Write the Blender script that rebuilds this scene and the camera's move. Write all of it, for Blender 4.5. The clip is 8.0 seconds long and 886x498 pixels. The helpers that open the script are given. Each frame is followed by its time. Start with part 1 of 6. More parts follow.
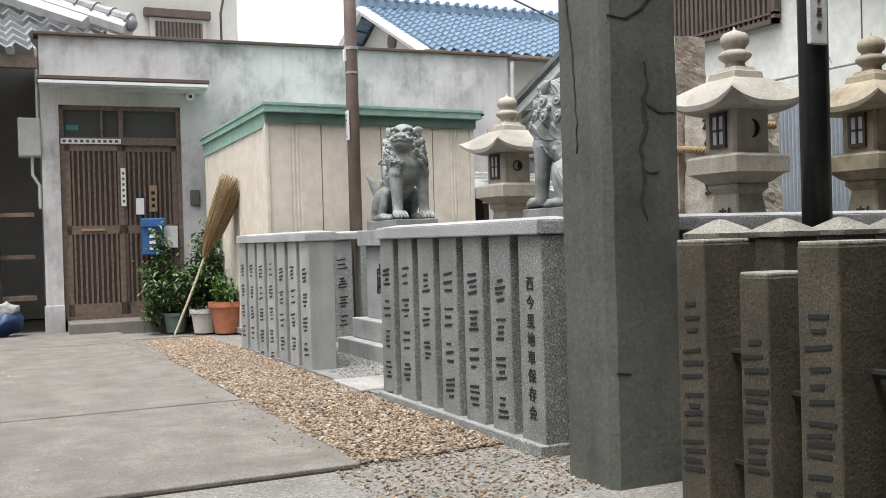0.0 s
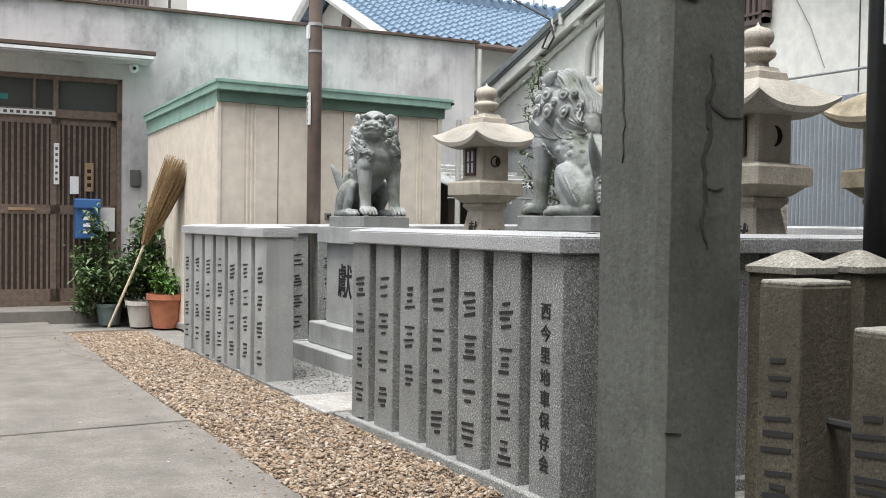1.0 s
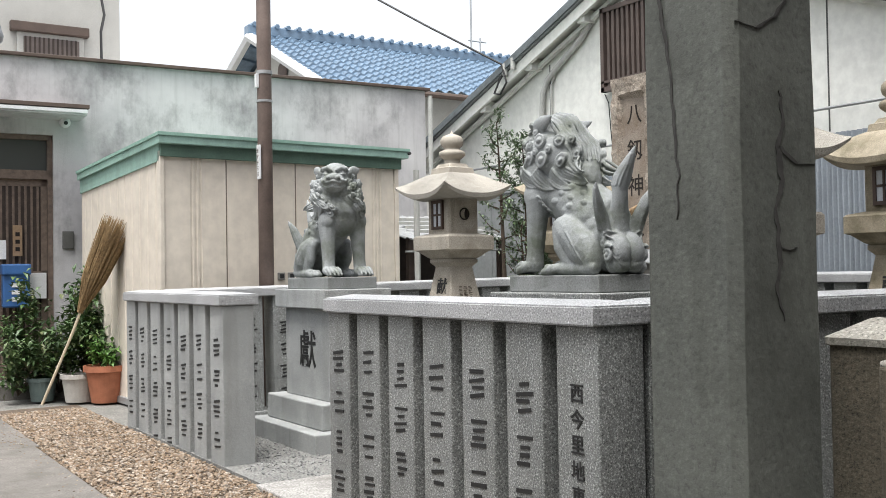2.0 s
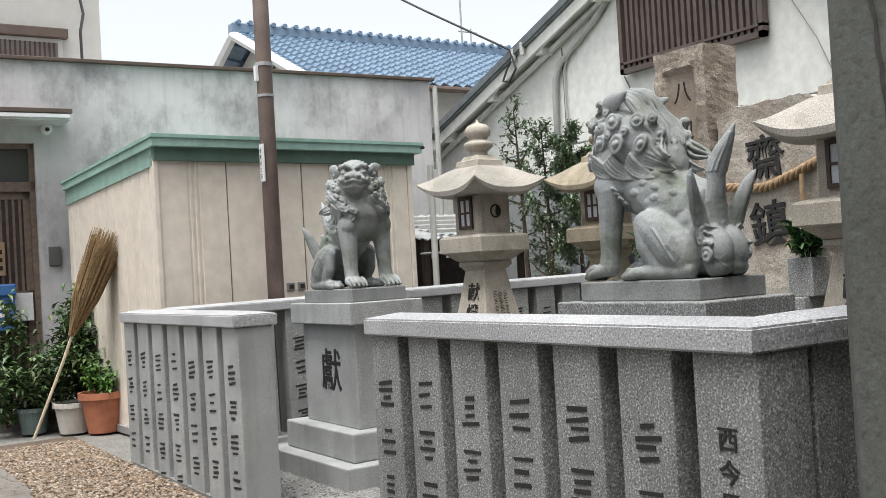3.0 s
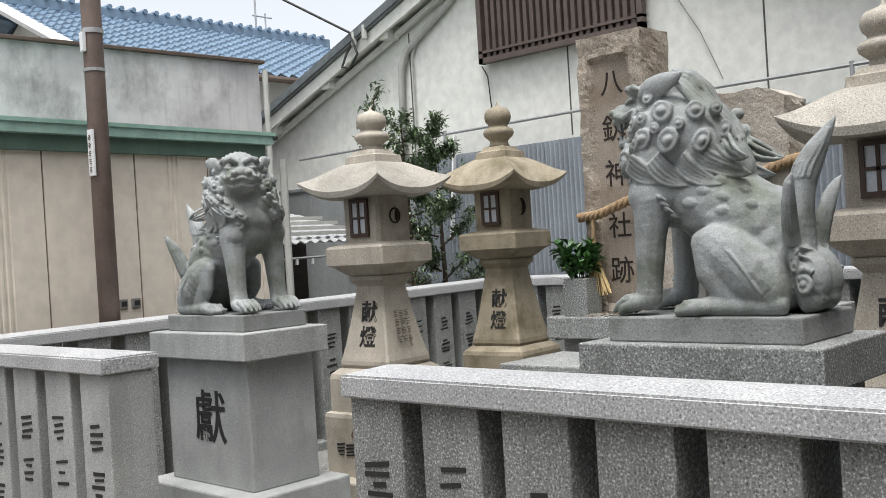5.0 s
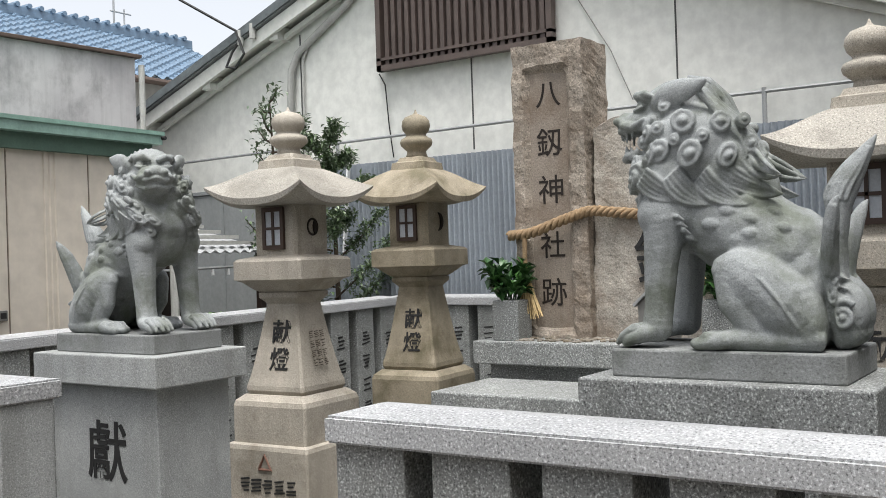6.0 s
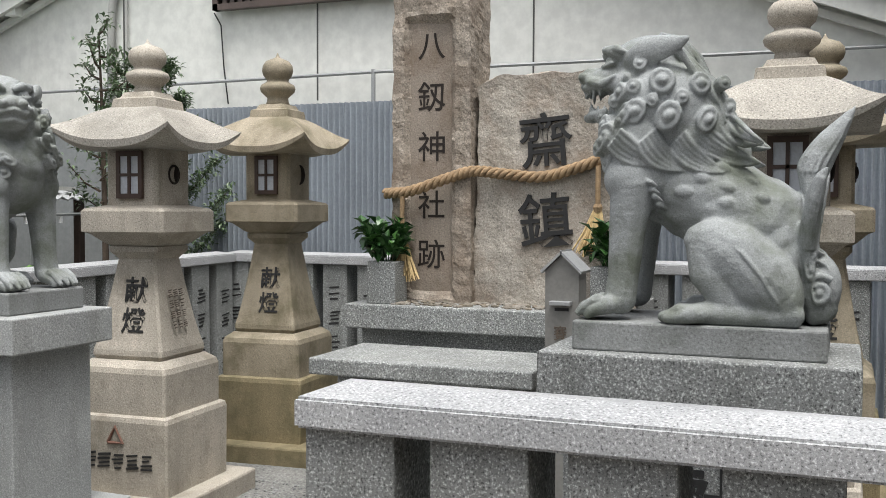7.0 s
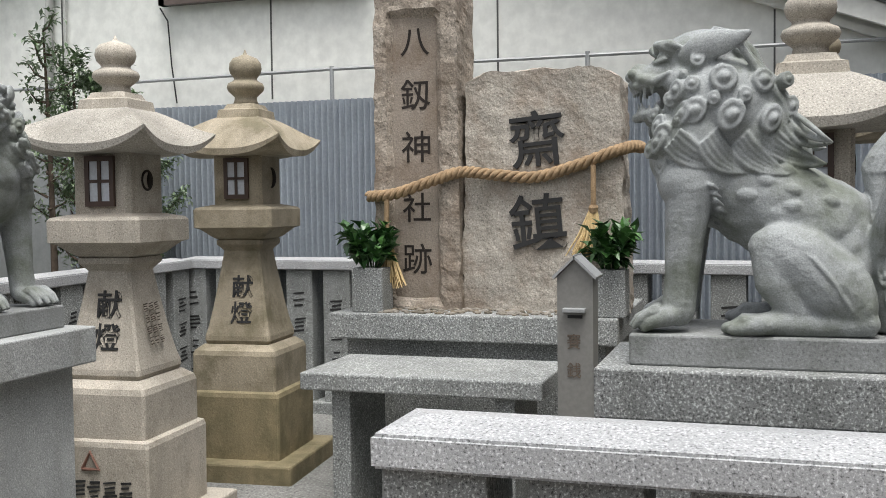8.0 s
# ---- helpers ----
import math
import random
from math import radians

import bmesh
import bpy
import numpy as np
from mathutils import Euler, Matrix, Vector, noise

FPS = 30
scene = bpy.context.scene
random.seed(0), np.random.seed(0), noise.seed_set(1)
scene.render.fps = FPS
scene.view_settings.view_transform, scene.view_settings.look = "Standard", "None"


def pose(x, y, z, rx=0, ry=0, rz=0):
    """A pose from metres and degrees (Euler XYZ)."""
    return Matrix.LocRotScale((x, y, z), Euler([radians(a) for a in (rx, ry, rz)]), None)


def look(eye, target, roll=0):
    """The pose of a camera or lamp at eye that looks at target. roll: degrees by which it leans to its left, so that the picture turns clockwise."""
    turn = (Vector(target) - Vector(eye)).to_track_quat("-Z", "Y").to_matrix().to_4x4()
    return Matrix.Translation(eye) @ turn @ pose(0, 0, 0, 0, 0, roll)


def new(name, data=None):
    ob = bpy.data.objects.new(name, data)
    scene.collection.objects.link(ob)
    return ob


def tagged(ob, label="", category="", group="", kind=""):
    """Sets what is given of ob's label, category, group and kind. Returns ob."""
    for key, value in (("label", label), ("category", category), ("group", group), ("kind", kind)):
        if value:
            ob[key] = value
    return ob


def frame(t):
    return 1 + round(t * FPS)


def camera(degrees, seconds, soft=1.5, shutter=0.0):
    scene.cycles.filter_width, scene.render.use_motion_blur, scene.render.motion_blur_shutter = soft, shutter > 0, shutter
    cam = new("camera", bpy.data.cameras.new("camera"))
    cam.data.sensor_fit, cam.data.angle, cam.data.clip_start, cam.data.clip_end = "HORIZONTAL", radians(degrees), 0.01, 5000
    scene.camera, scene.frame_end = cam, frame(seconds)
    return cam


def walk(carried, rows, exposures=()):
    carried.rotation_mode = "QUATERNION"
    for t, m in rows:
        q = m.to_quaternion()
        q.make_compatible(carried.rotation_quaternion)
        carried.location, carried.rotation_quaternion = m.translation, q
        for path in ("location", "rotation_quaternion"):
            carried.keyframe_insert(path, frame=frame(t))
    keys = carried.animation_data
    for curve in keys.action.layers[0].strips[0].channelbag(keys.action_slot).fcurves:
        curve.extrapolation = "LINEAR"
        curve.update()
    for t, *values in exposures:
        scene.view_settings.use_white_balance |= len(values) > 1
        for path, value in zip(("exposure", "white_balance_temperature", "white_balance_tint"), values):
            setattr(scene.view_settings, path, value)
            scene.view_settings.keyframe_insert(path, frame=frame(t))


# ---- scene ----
cam = camera(48.1, 8.0, soft=0.6)
PATH = [
    (0, (-2.24, -5.679, 0.959), (-1.381, -3.873, 0.938), -1.6),
    (0.5, (-2.183, -5.309, 0.98), (-1.304, -3.512, 0.97), -0.3),
    (1, (-2.146, -4.911, 1.069), (-1.175, -3.163, 1.02), 0.8),
    (1.5, (-2.089, -4.603, 1.116), (-1.018, -2.914, 1.091), 0.3),
    (1.7, (-2.095, -4.501, 1.125), (-1.023, -2.813, 1.162), -0.1),
    (2.8, (-1.965, -3.655, 1.214), (-0.842, -2.0, 1.237), -4.2),
    (3, (-1.931, -3.523, 1.219), (-0.826, -1.856, 1.256), -3.3),
    (3.5, (-1.951, -3.238, 1.242), (-0.826, -1.584, 1.277), -1.9),
    (4, (-1.929, -2.869, 1.3), (-0.661, -1.324, 1.334), -3.3),
    (4.2, (-1.919, -2.762, 1.278), (-0.602, -1.257, 1.29), -3.4),
    (5.3, (-1.873, -2.005, 1.404), (-0.351, -0.707, 1.403), -2.8),
    (5.5, (-1.907, -1.898, 1.399), (-0.338, -0.658, 1.396), -2.0),
    (6, (-1.815, -1.605, 1.409), (-0.164, -0.476, 1.422), -1.9),
    (6.5, (-1.8, -1.343, 1.406), (-0.066, -0.346, 1.425), -0.4),
    (7, (-1.787, -1.06, 1.421), (0.064, -0.307, 1.342), 0.2),
    (7.5, (-1.745, -0.88, 1.441), (0.131, -0.191, 1.359), -1.0),
    (8, (-1.702, -0.692, 1.454), (0.201, -0.082, 1.367), -0.7),
]
walk(cam, [(t, look(eye, target, roll)) for t, eye, target, roll in PATH], exposures=[(0.0, 1.15), (1.5, 1.19), (3.0, 1.0), (4.0, 0.92), (5.5, 0.89), (8.0, 0.89)])

# ---- sky and sun: bright overcast ----
world = bpy.data.worlds.new("world")
scene.world = world
world.use_nodes = True
wn = world.node_tree
sky = wn.nodes.new("ShaderNodeTexSky")
sky.sky_type = 'NISHITA'
sky.sun_disc = False
sky.sun_elevation = radians(72)
sky.sun_rotation = radians(236.3)
sky.air_density, sky.dust_density, sky.ozone_density = 1.0, 4.0, 1.0
hsv = wn.nodes.new("ShaderNodeHueSaturation")
hsv.inputs["Saturation"].default_value = 0.25
wn.links.new(sky.outputs[0], hsv.inputs["Color"])
wn.links.new(hsv.outputs[0], wn.nodes["Background"].inputs[0])
wn.nodes["Background"].inputs[1].default_value = 0.145
sun_data = bpy.data.lights.new("sun", 'SUN')
sun_data.energy, sun_data.angle, sun_data.color = 1.5, radians(28), (1.0, 0.99, 0.97)
sun = new("sun", sun_data)
sun.matrix_world = look((-4.5, -3, 17), (0, 0, 0))


# ---- materials ----
def ramp(nt, fac, stops):
    r = nt.nodes.new("ShaderNodeValToRGB")
    els = r.color_ramp.elements
    els[0].position, els[0].color = stops[0][0], (*stops[0][1], 1)
    els[1].position, els[1].color = stops[-1][0], (*stops[-1][1], 1)
    for p, c in stops[1:-1]:
        e = els.new(p)
        e.color = (*c, 1)
    nt.links.new(fac, r.inputs[0])
    return r.outputs[0]


def tex_noise(nt, vec, scale, detail=4, rough=0.6):
    n = nt.nodes.new("ShaderNodeTexNoise")
    n.inputs["Scale"].default_value, n.inputs["Detail"].default_value = scale, detail
    n.inputs["Roughness"].default_value = rough
    nt.links.new(vec, n.inputs["Vector"])
    return n.outputs["Fac"]


def mixed(nt, fac, a, b, mode='MIX'):
    m = nt.nodes.new("ShaderNodeMix")
    m.data_type, m.blend_type = 'RGBA', mode
    for s, v in ((m.inputs[0], fac), (m.inputs[6], a), (m.inputs[7], b)):
        if isinstance(v, (int, float)):
            s.default_value = v
        elif isinstance(v, tuple):
            s.default_value = (*v, 1)
        else:
            nt.links.new(v, s)
    return m.outputs[2]


def bumped(nt, bsdf, height, strength, dist):
    b = nt.nodes.new("ShaderNodeBump")
    b.inputs["Strength"].default_value, b.inputs["Distance"].default_value = strength, dist
    nt.links.new(height, b.inputs["Height"])
    nt.links.new(b.outputs[0], bsdf.inputs["Normal"])


def fresh(name, rough=0.7, metal=0.0):
    m = bpy.data.materials.new(name)
    m.use_nodes = True
    nt = m.node_tree
    bsdf = nt.nodes["Principled BSDF"]
    bsdf.inputs["Roughness"].default_value, bsdf.inputs["Metallic"].default_value = rough, metal
    pos = nt.nodes.new("ShaderNodeNewGeometry").outputs["Position"]
    return m, nt, bsdf, pos


def stretched(nt, pos, sx, sy, sz):
    mp = nt.nodes.new("ShaderNodeMapping")
    mp.inputs["Scale"].default_value = (sx, sy, sz)
    nt.links.new(pos, mp.inputs["Vector"])
    return mp.outputs[0]


def stone(name, base, speck=0.5, scale=110, stain=None, stain_at=(0.52, 0.68), rough=0.75, relief=0.25, streak=True, relief_scale=70, light=1.35):
    """Granite or similar: dark and light grains, soft mottling, weather stains."""
    m, nt, b, pos = fresh(name, rough)
    dark, lite = tuple(c * (1 - 0.8 * speck) for c in base), tuple(min(0.85, c * (1 + (light - 1) * speck * 2)) for c in base)
    grain = ramp(nt, tex_noise(nt, pos, scale, 2, 0.7), [(0.32, dark), (0.435, base), (0.55, base), (0.66, lite)])
    mott = ramp(nt, tex_noise(nt, pos, 2.6, 5), [(0.3, (0.74, 0.74, 0.73)), (0.65, (1.06, 1.05, 1.03))])
    col = mixed(nt, 1.0, grain, mott, 'MULTIPLY')
    if streak:
        st = ramp(nt, tex_noise(nt, stretched(nt, pos, 9, 9, 0.9), 1.3, 4), [(0.45, (1, 1, 1)), (0.75, (0.72, 0.72, 0.69))])
        col = mixed(nt, 0.7, col, st, 'MULTIPLY')
    if stain:
        f = ramp(nt, tex_noise(nt, pos, 4.5, 6, 0.65), [(stain_at[0], (0, 0, 0)), (stain_at[1], (0.75, 0.75, 0.75))])
        col = mixed(nt, f, col, stain)
    nt.links.new(col, b.inputs["Base Color"])
    bumped(nt, b, tex_noise(nt, pos, relief_scale, 4), relief, 0.01)
    return m


def plain(name, base, rough=0.6, metal=0.0, vary=0.18, scale=6.0, bump=0.0, bump_scale=60, streaks=0.0):
    m, nt, b, pos = fresh(name, rough, metal)
    lo, hi = tuple(c * (1 - vary) for c in base), tuple(min(0.9, c * (1 + vary)) for c in base)
    col = ramp(nt, tex_noise(nt, pos, scale, 6), [(0.3, lo), (0.7, hi)])
    fine = ramp(nt, tex_noise(nt, pos, scale * 14, 3), [(0.35, (0.88, 0.88, 0.88)), (0.65, (1.05, 1.05, 1.05))])
    col = mixed(nt, 0.8, col, fine, 'MULTIPLY')
    if streaks:
        st = ramp(nt, tex_noise(nt, stretched(nt, pos, 5, 5, 0.35), 2.2, 5), [(0.42, (1, 1, 1)), (0.72, (0.5, 0.5, 0.48))])
        col = mixed(nt, streaks, col, st, 'MULTIPLY')
    nt.links.new(col, b.inputs["Base Color"])
    if bump:
        bumped(nt, b, tex_noise(nt, pos, bump_scale, 4), bump, 0.01)
    return m


def per_piece(name, colours, rough=0.8, bump=0.2):
    """Colour differs from loose piece to loose piece."""
    m, nt, b, pos = fresh(name, rough)
    rnd = nt.nodes.new("ShaderNodeNewGeometry").outputs["Random Per Island"]
    n = len(colours)
    col = ramp(nt, rnd, [(i / (n - 1), c) for i, c in enumerate(colours)])
    fine = ramp(nt, tex_noise(nt, pos, 90, 3), [(0.3, (0.75, 0.75, 0.75)), (0.7, (1.1, 1.1, 1.1))])
    nt.links.new(mixed(nt, 1.0, col, fine, 'MULTIPLY'), b.inputs["Base Color"])
    return m


GRANITE = stone("granite", (0.240, 0.250, 0.247), 1.0, 145, light=1.85)
# The next two granites differ to put the yard's light and shade into colour.
LIT_GRANITE = stone("lit_granite", (0.35, 0.363, 0.363), 0.6, 210, light=1.5)
SHADED_GRANITE = stone("coarse_shaded_granite", (0.220, 0.229, 0.227), 0.95, 155, light=1.85)
# Coping granite lightened so that its colour carries the light on its top.
TOPLIT_CAP = stone("toplit_granite_cap", (0.41, 0.418, 0.43), 0.9, 150, rough=0.45, streak=False, light=1.45)
GRANITE_LION = stone("carved_granite", (0.325, 0.345, 0.35), 0.35, 230, stain=(0.085, 0.10, 0.06), stain_at=(0.45, 0.66), relief=0.3, streak=False)
GRANITE_PLINTH = stone("plinth_granite", (0.24, 0.25, 0.25), 0.45, 150, stain=(0.07, 0.08, 0.06), stain_at=(0.55, 0.75))
LANTERN_A = stone("lantern_granite_pale", (0.44, 0.402, 0.345), 0.6, 170, stain=(0.17, 0.145, 0.10), stain_at=(0.52, 0.78))
LANTERN_B = stone("lantern_granite_mossy", (0.35, 0.303, 0.225), 0.45, 170, stain=(0.10, 0.085, 0.042), stain_at=(0.45, 0.68))
MOSSY_BASE = stone("mossy_base_granite", (0.265, 0.22, 0.13), 0.5, 170, stain=(0.085, 0.075, 0.035), stain_at=(0.44, 0.66))
LANTERN_ROOF = stone("lantern_roof_granite", (0.375, 0.353, 0.313), 0.7, 150, stain=(0.15, 0.14, 0.11), stain_at=(0.50, 0.76), streak=False)
# Lichened stone of the post tops, paler to carry the light from above.
OLD_LIT_TOP = stone("lit_lichen_granite", (0.30, 0.29, 0.26), 0.8, 110, stain=(0.12, 0.11, 0.08), stain_at=(0.5, 0.75), rough=0.9, relief=0.5)
STELE = stone("rough_stele_stone", (0.45, 0.415, 0.365), 0.6, 110, stain=(0.20, 0.145, 0.10), stain_at=(0.47, 0.72), rough=0.9, relief=0.8, relief_scale=38)
STELE_TALL = stone("brown_grey_stele_stone", (0.36, 0.315, 0.265), 0.7, 100, stain=(0.15, 0.105, 0.07), stain_at=(0.46, 0.70), rough=0.9, relief=0.8, relief_scale=38)
STELE_FACE = stone("stele_face_stone", (0.31, 0.265, 0.22), 0.4, 130, stain=(0.13, 0.085, 0.05), stain_at=(0.46, 0.72), rough=0.85, relief=0.4)
# Weathered post stone, darkened to carry the shade on its south faces.
OLD_POST = stone("weathered_shaded_granite", (0.092, 0.080, 0.058), 0.8, 120, stain=(0.045, 0.04, 0.028), stain_at=(0.44, 0.64), rough=0.85, relief=0.4)
CONCRETE = stone("pillar_concrete", (0.112, 0.119, 0.108), 0.3, 60, stain=(0.055, 0.058, 0.048), stain_at=(0.52, 0.80), rough=0.85, relief=0.3, relief_scale=30)
SLAB = stone("slab_concrete", (0.205, 0.192, 0.176), 0.55, 110, stain=(0.125, 0.115, 0.10), stain_at=(0.42, 0.66), rough=0.92, relief=0.7, streak=False)
AGGREGATE = stone("rough_aggregate_ground", (0.215, 0.208, 0.195), 0.8, 55, stain=(0.12, 0.14, 0.12), stain_at=(0.5, 0.75), rough=0.95, relief=0.9, relief_scale=45, streak=False)
INNER_GROUND = stone("grey_grit", (0.22, 0.22, 0.21), 0.8, 75, rough=0.95, relief=1.0, relief_scale=70, streak=False)
PAVER = stone("white_paver_granite", (0.36, 0.35, 0.335), 0.9, 90, stain=(0.16, 0.15, 0.13), stain_at=(0.48, 0.7), rough=0.85, relief=0.6, streak=False)
PEBBLES = per_piece("pebbles", [(0.30, 0.215, 0.14), (0.17, 0.12, 0.08), (0.40, 0.32, 0.235), (0.11, 0.085, 0.065), (0.33, 0.25, 0.175), (0.25, 0.16, 0.095), (0.47, 0.41, 0.34), (0.14, 0.11, 0.085)])
GREY_PEBBLES = per_piece("grey_pebbles", [(0.2, 0.2, 0.2), (0.32, 0.32, 0.31), (0.15, 0.15, 0.15), (0.4, 0.4, 0.38)])


def weathered_render():
    m, nt, b, pos = fresh("grey_white_render", 0.9)
    base = ramp(nt, tex_noise(nt, pos, 1.1, 6, 0.6), [(0.32, (0.39, 0.38, 0.385)), (0.5, (0.56, 0.55, 0.55)), (0.7, (0.66, 0.65, 0.64))])
    soot = ramp(nt, tex_noise(nt, stretched(nt, pos, 1.2, 1.2, 0.8), 1.5, 7, 0.68), [(0.47, (1, 1, 1)), (0.72, (0.36, 0.355, 0.36))])
    runs = ramp(nt, tex_noise(nt, stretched(nt, pos, 11, 11, 0.6), 1.6, 4, 0.6), [(0.5, (1, 1, 1)), (0.85, (0.8, 0.8, 0.79))])
    col = mixed(nt, 1.0, mixed(nt, 1.0, base, soot, 'MULTIPLY'), runs, 'MULTIPLY')
    nt.links.new(col, b.inputs["Base Color"])
    bumped(nt, b, tex_noise(nt, pos, 70, 4), 0.25, 0.01)
    return m


STUCCO = weathered_render()
HOUSE_WALL = plain("pale_green_grey_panel", (0.80, 0.805, 0.755), 0.8, vary=0.025, scale=0.7, bump=0.05, streaks=0.08)
JOINT = plain("panel_joint", (0.10, 0.10, 0.095), 0.9)
BEIGE = plain("beige_steel_sheet", (0.72, 0.655, 0.56), 0.45, vary=0.03, scale=0.6, streaks=0.10)
GREEN_TRIM = plain("mint_green_trim", (0.30, 0.46, 0.395), 0.5, vary=0.15, scale=5, streaks=0.3)
# Trim green darkened for the shade under the shed's roof edge.
TRIM_SHADE = plain("shaded_green_trim", (0.10, 0.17, 0.13), 0.6)
BROWN_TRIM = plain("brown_coping", (0.10, 0.07, 0.055), 0.6)
WOOD = plain("brown_door_wood", (0.16, 0.118, 0.092), 0.55, vary=0.3, scale=20)
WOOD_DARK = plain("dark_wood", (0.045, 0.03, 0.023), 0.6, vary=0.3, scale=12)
WOOD_LIGHT = plain("light_sill_wood", (0.30, 0.20, 0.12), 0.6, vary=0.25, scale=18)
POLE_WOOD = plain("brown_pole", (0.17, 0.125, 0.105), 0.6, vary=0.25, scale=5, streaks=0.4)
BLACK_POLE = plain("black_pole_paint", (0.025, 0.027, 0.027), 0.4, vary=0.3, scale=14)
INK = plain("inscription_black", (0.018, 0.018, 0.018), 0.7)
INK_BROWN = plain("inscription_dark_brown", (0.020, 0.015, 0.012), 0.95)
INK_SMALL = plain("inscription_brown", (0.075, 0.055, 0.04), 0.8)
INK_FAINT = plain("inscription_faint_brown", (0.13, 0.10, 0.075), 0.8)
INK_RED = plain("logo_red", (0.17, 0.085, 0.06), 0.7)
WHITE = plain("white_paint", (0.75, 0.76, 0.76), 0.5, vary=0.06)
PANE = plain("white_window_paper", (0.55, 0.58, 0.62), 0.35, vary=0.08)
WINDOW_FRAME = plain("dark_copper_frame", (0.06, 0.035, 0.025), 0.5)
BLUE = plain("blue_plastic", (0.045, 0.13, 0.33), 0.4, vary=0.12)
TERRACOTTA = plain("terracotta", (0.40, 0.15, 0.08), 0.75, vary=0.2, scale=9)
STRAW = plain("rope_straw", (0.30, 0.205, 0.115), 0.85, vary=0.3, scale=30, bump=0.4, bump_scale=160)
STRAW_PALE = plain("tassel_straw", (0.60, 0.45, 0.23), 0.85, vary=0.25, scale=40)
BROOM_STRAW = plain("broom_straw", (0.26, 0.175, 0.085), 0.9, vary=0.4, scale=40)
BAMBOO = plain("bamboo_handle", (0.52, 0.45, 0.33), 0.5, vary=0.15)
GREY_METAL = plain("grey_box_metal", (0.24, 0.235, 0.22), 0.45, 0.3, vary=0.08, scale=4)
STEEL = plain("galvanised_steel", (0.40, 0.41, 0.41), 0.5, 0.5, vary=0.12)
CORRUGATED = plain("corrugated_steel", (0.34, 0.375, 0.41), 0.55, 0.25, vary=0.1, scale=3, streaks=0.25)
GREY_BOARD = plain("grey_wall_board", (0.25, 0.265, 0.265), 0.75, vary=0.08, scale=2, streaks=0.2)
SHUTTER = plain("brown_lattice_metal", (0.10, 0.075, 0.065), 0.5, vary=0.2)
SHUTTER_BACK = plain("dim_window_back", (0.16, 0.13, 0.115), 0.4)
CABLE = plain("black_cable", (0.02, 0.02, 0.02), 0.6)
PIPE = plain("pale_conduit", (0.50, 0.50, 0.47), 0.5, vary=0.1, streaks=0.3)
ROOF_GREY = plain("grey_roof_tile", (0.24, 0.25, 0.255), 0.35, vary=0.25, scale=7)
WHITE_TILE_END = plain("tile_plaster", (0.5, 0.5, 0.49), 0.8)
UPPER_WALL = plain("pale_upper_wall", (0.52, 0.51, 0.47), 0.85, vary=0.05)
BLUE_TILE = plain("blue_glazed_tile", (0.145, 0.215, 0.295), 0.22, vary=0.22, scale=5)
SOIL = plain("soil", (0.05, 0.04, 0.03), 0.95, vary=0.3, scale=30, bump=0.6)
BARK = plain("bark", (0.10, 0.075, 0.055), 0.9, vary=0.3, scale=25, bump=0.4)
LEAF_A = per_piece("sakaki_leaf", [(0.08, 0.13, 0.06), (0.13, 0.20, 0.09), (0.19, 0.26, 0.14), (0.11, 0.16, 0.09), (0.30, 0.36, 0.25)], 0.3)
LEAF_B = per_piece("dark_glossy_leaf", [(0.02, 0.06, 0.018), (0.035, 0.10, 0.025), (0.06, 0.15, 0.035)], 0.35)
LEAF_C = per_piece("shrub_leaf", [(0.04, 0.085, 0.025), (0.065, 0.125, 0.04), (0.10, 0.17, 0.055), (0.13, 0.15, 0.06)], 0.5)
LEAF_D = per_piece("bright_leaf", [(0.10, 0.22, 0.04), (0.14, 0.28, 0.06), (0.08, 0.18, 0.04)], 0.45)


def glass_material():
    m, nt, b, pos = fresh("window_glass_reflecting", 0.08)
    # base colour lifted towards grey to stand in for the glass's reflections
    b.inputs["Base Color"].default_value = (0.09, 0.095, 0.09, 1)
    b.inputs["Specular IOR Level"].default_value = 0.6
    return m


GLASS = glass_material()


# ---- building helpers ----
def add_box(bm, x0, x1, y0, y1, z0, z1, bevel=0.0, top=1.0, m=None):
    """A box, its top face scaled by top; edges bevelled."""
    made = bmesh.ops.create_cube(bm, size=1.0)["verts"]
    cx, cy = (x0 + x1) / 2, (y0 + y1) / 2
    for v in made:
        k = top if v.co.z > 0 else 1.0
        v.co = Vector((cx + v.co.x * (x1 - x0) * k, cy + v.co.y * (y1 - y0) * k, (z0 + z1) / 2 + v.co.z * (z1 - z0)))
    if bevel:
        edges = list({e for v in made for e in v.link_edges})
        res = bmesh.ops.bevel(bm, geom=edges, offset=bevel, segments=2, profile=0.5, affect='EDGES')
        made = list({v for f in res["faces"] for v in f.verts} | {v for v in made if v.is_valid})
    if m is not None:
        bmesh.ops.transform(bm, matrix=m, verts=[v for v in made if v.is_valid])
    return bm


def box(x0, x1, y0, y1, z0, z1, bevel=0.0, top=1.0):
    return add_box(bmesh.new(), x0, x1, y0, y1, z0, z1, bevel, top)


def mesh_of(name, bm, mat, smooth=False):
    me = bpy.data.meshes.new(name)
    bmesh.ops.recalc_face_normals(bm, faces=bm.faces[:])
    bm.to_mesh(me)
    bm.free()
    me.materials.append(mat)
    if smooth:
        me.polygons.foreach_set("use_smooth", [True] * len(me.polygons))
    return me


def part(name, bm, mat, parent, label="", smooth=False, at=None):
    ob = new(name, bm if isinstance(bm, bpy.types.Mesh) else mesh_of(name, bm, mat, smooth))
    ob.parent = parent
    if at is not None:
        ob.matrix_basis = at
    return tagged(ob, label)


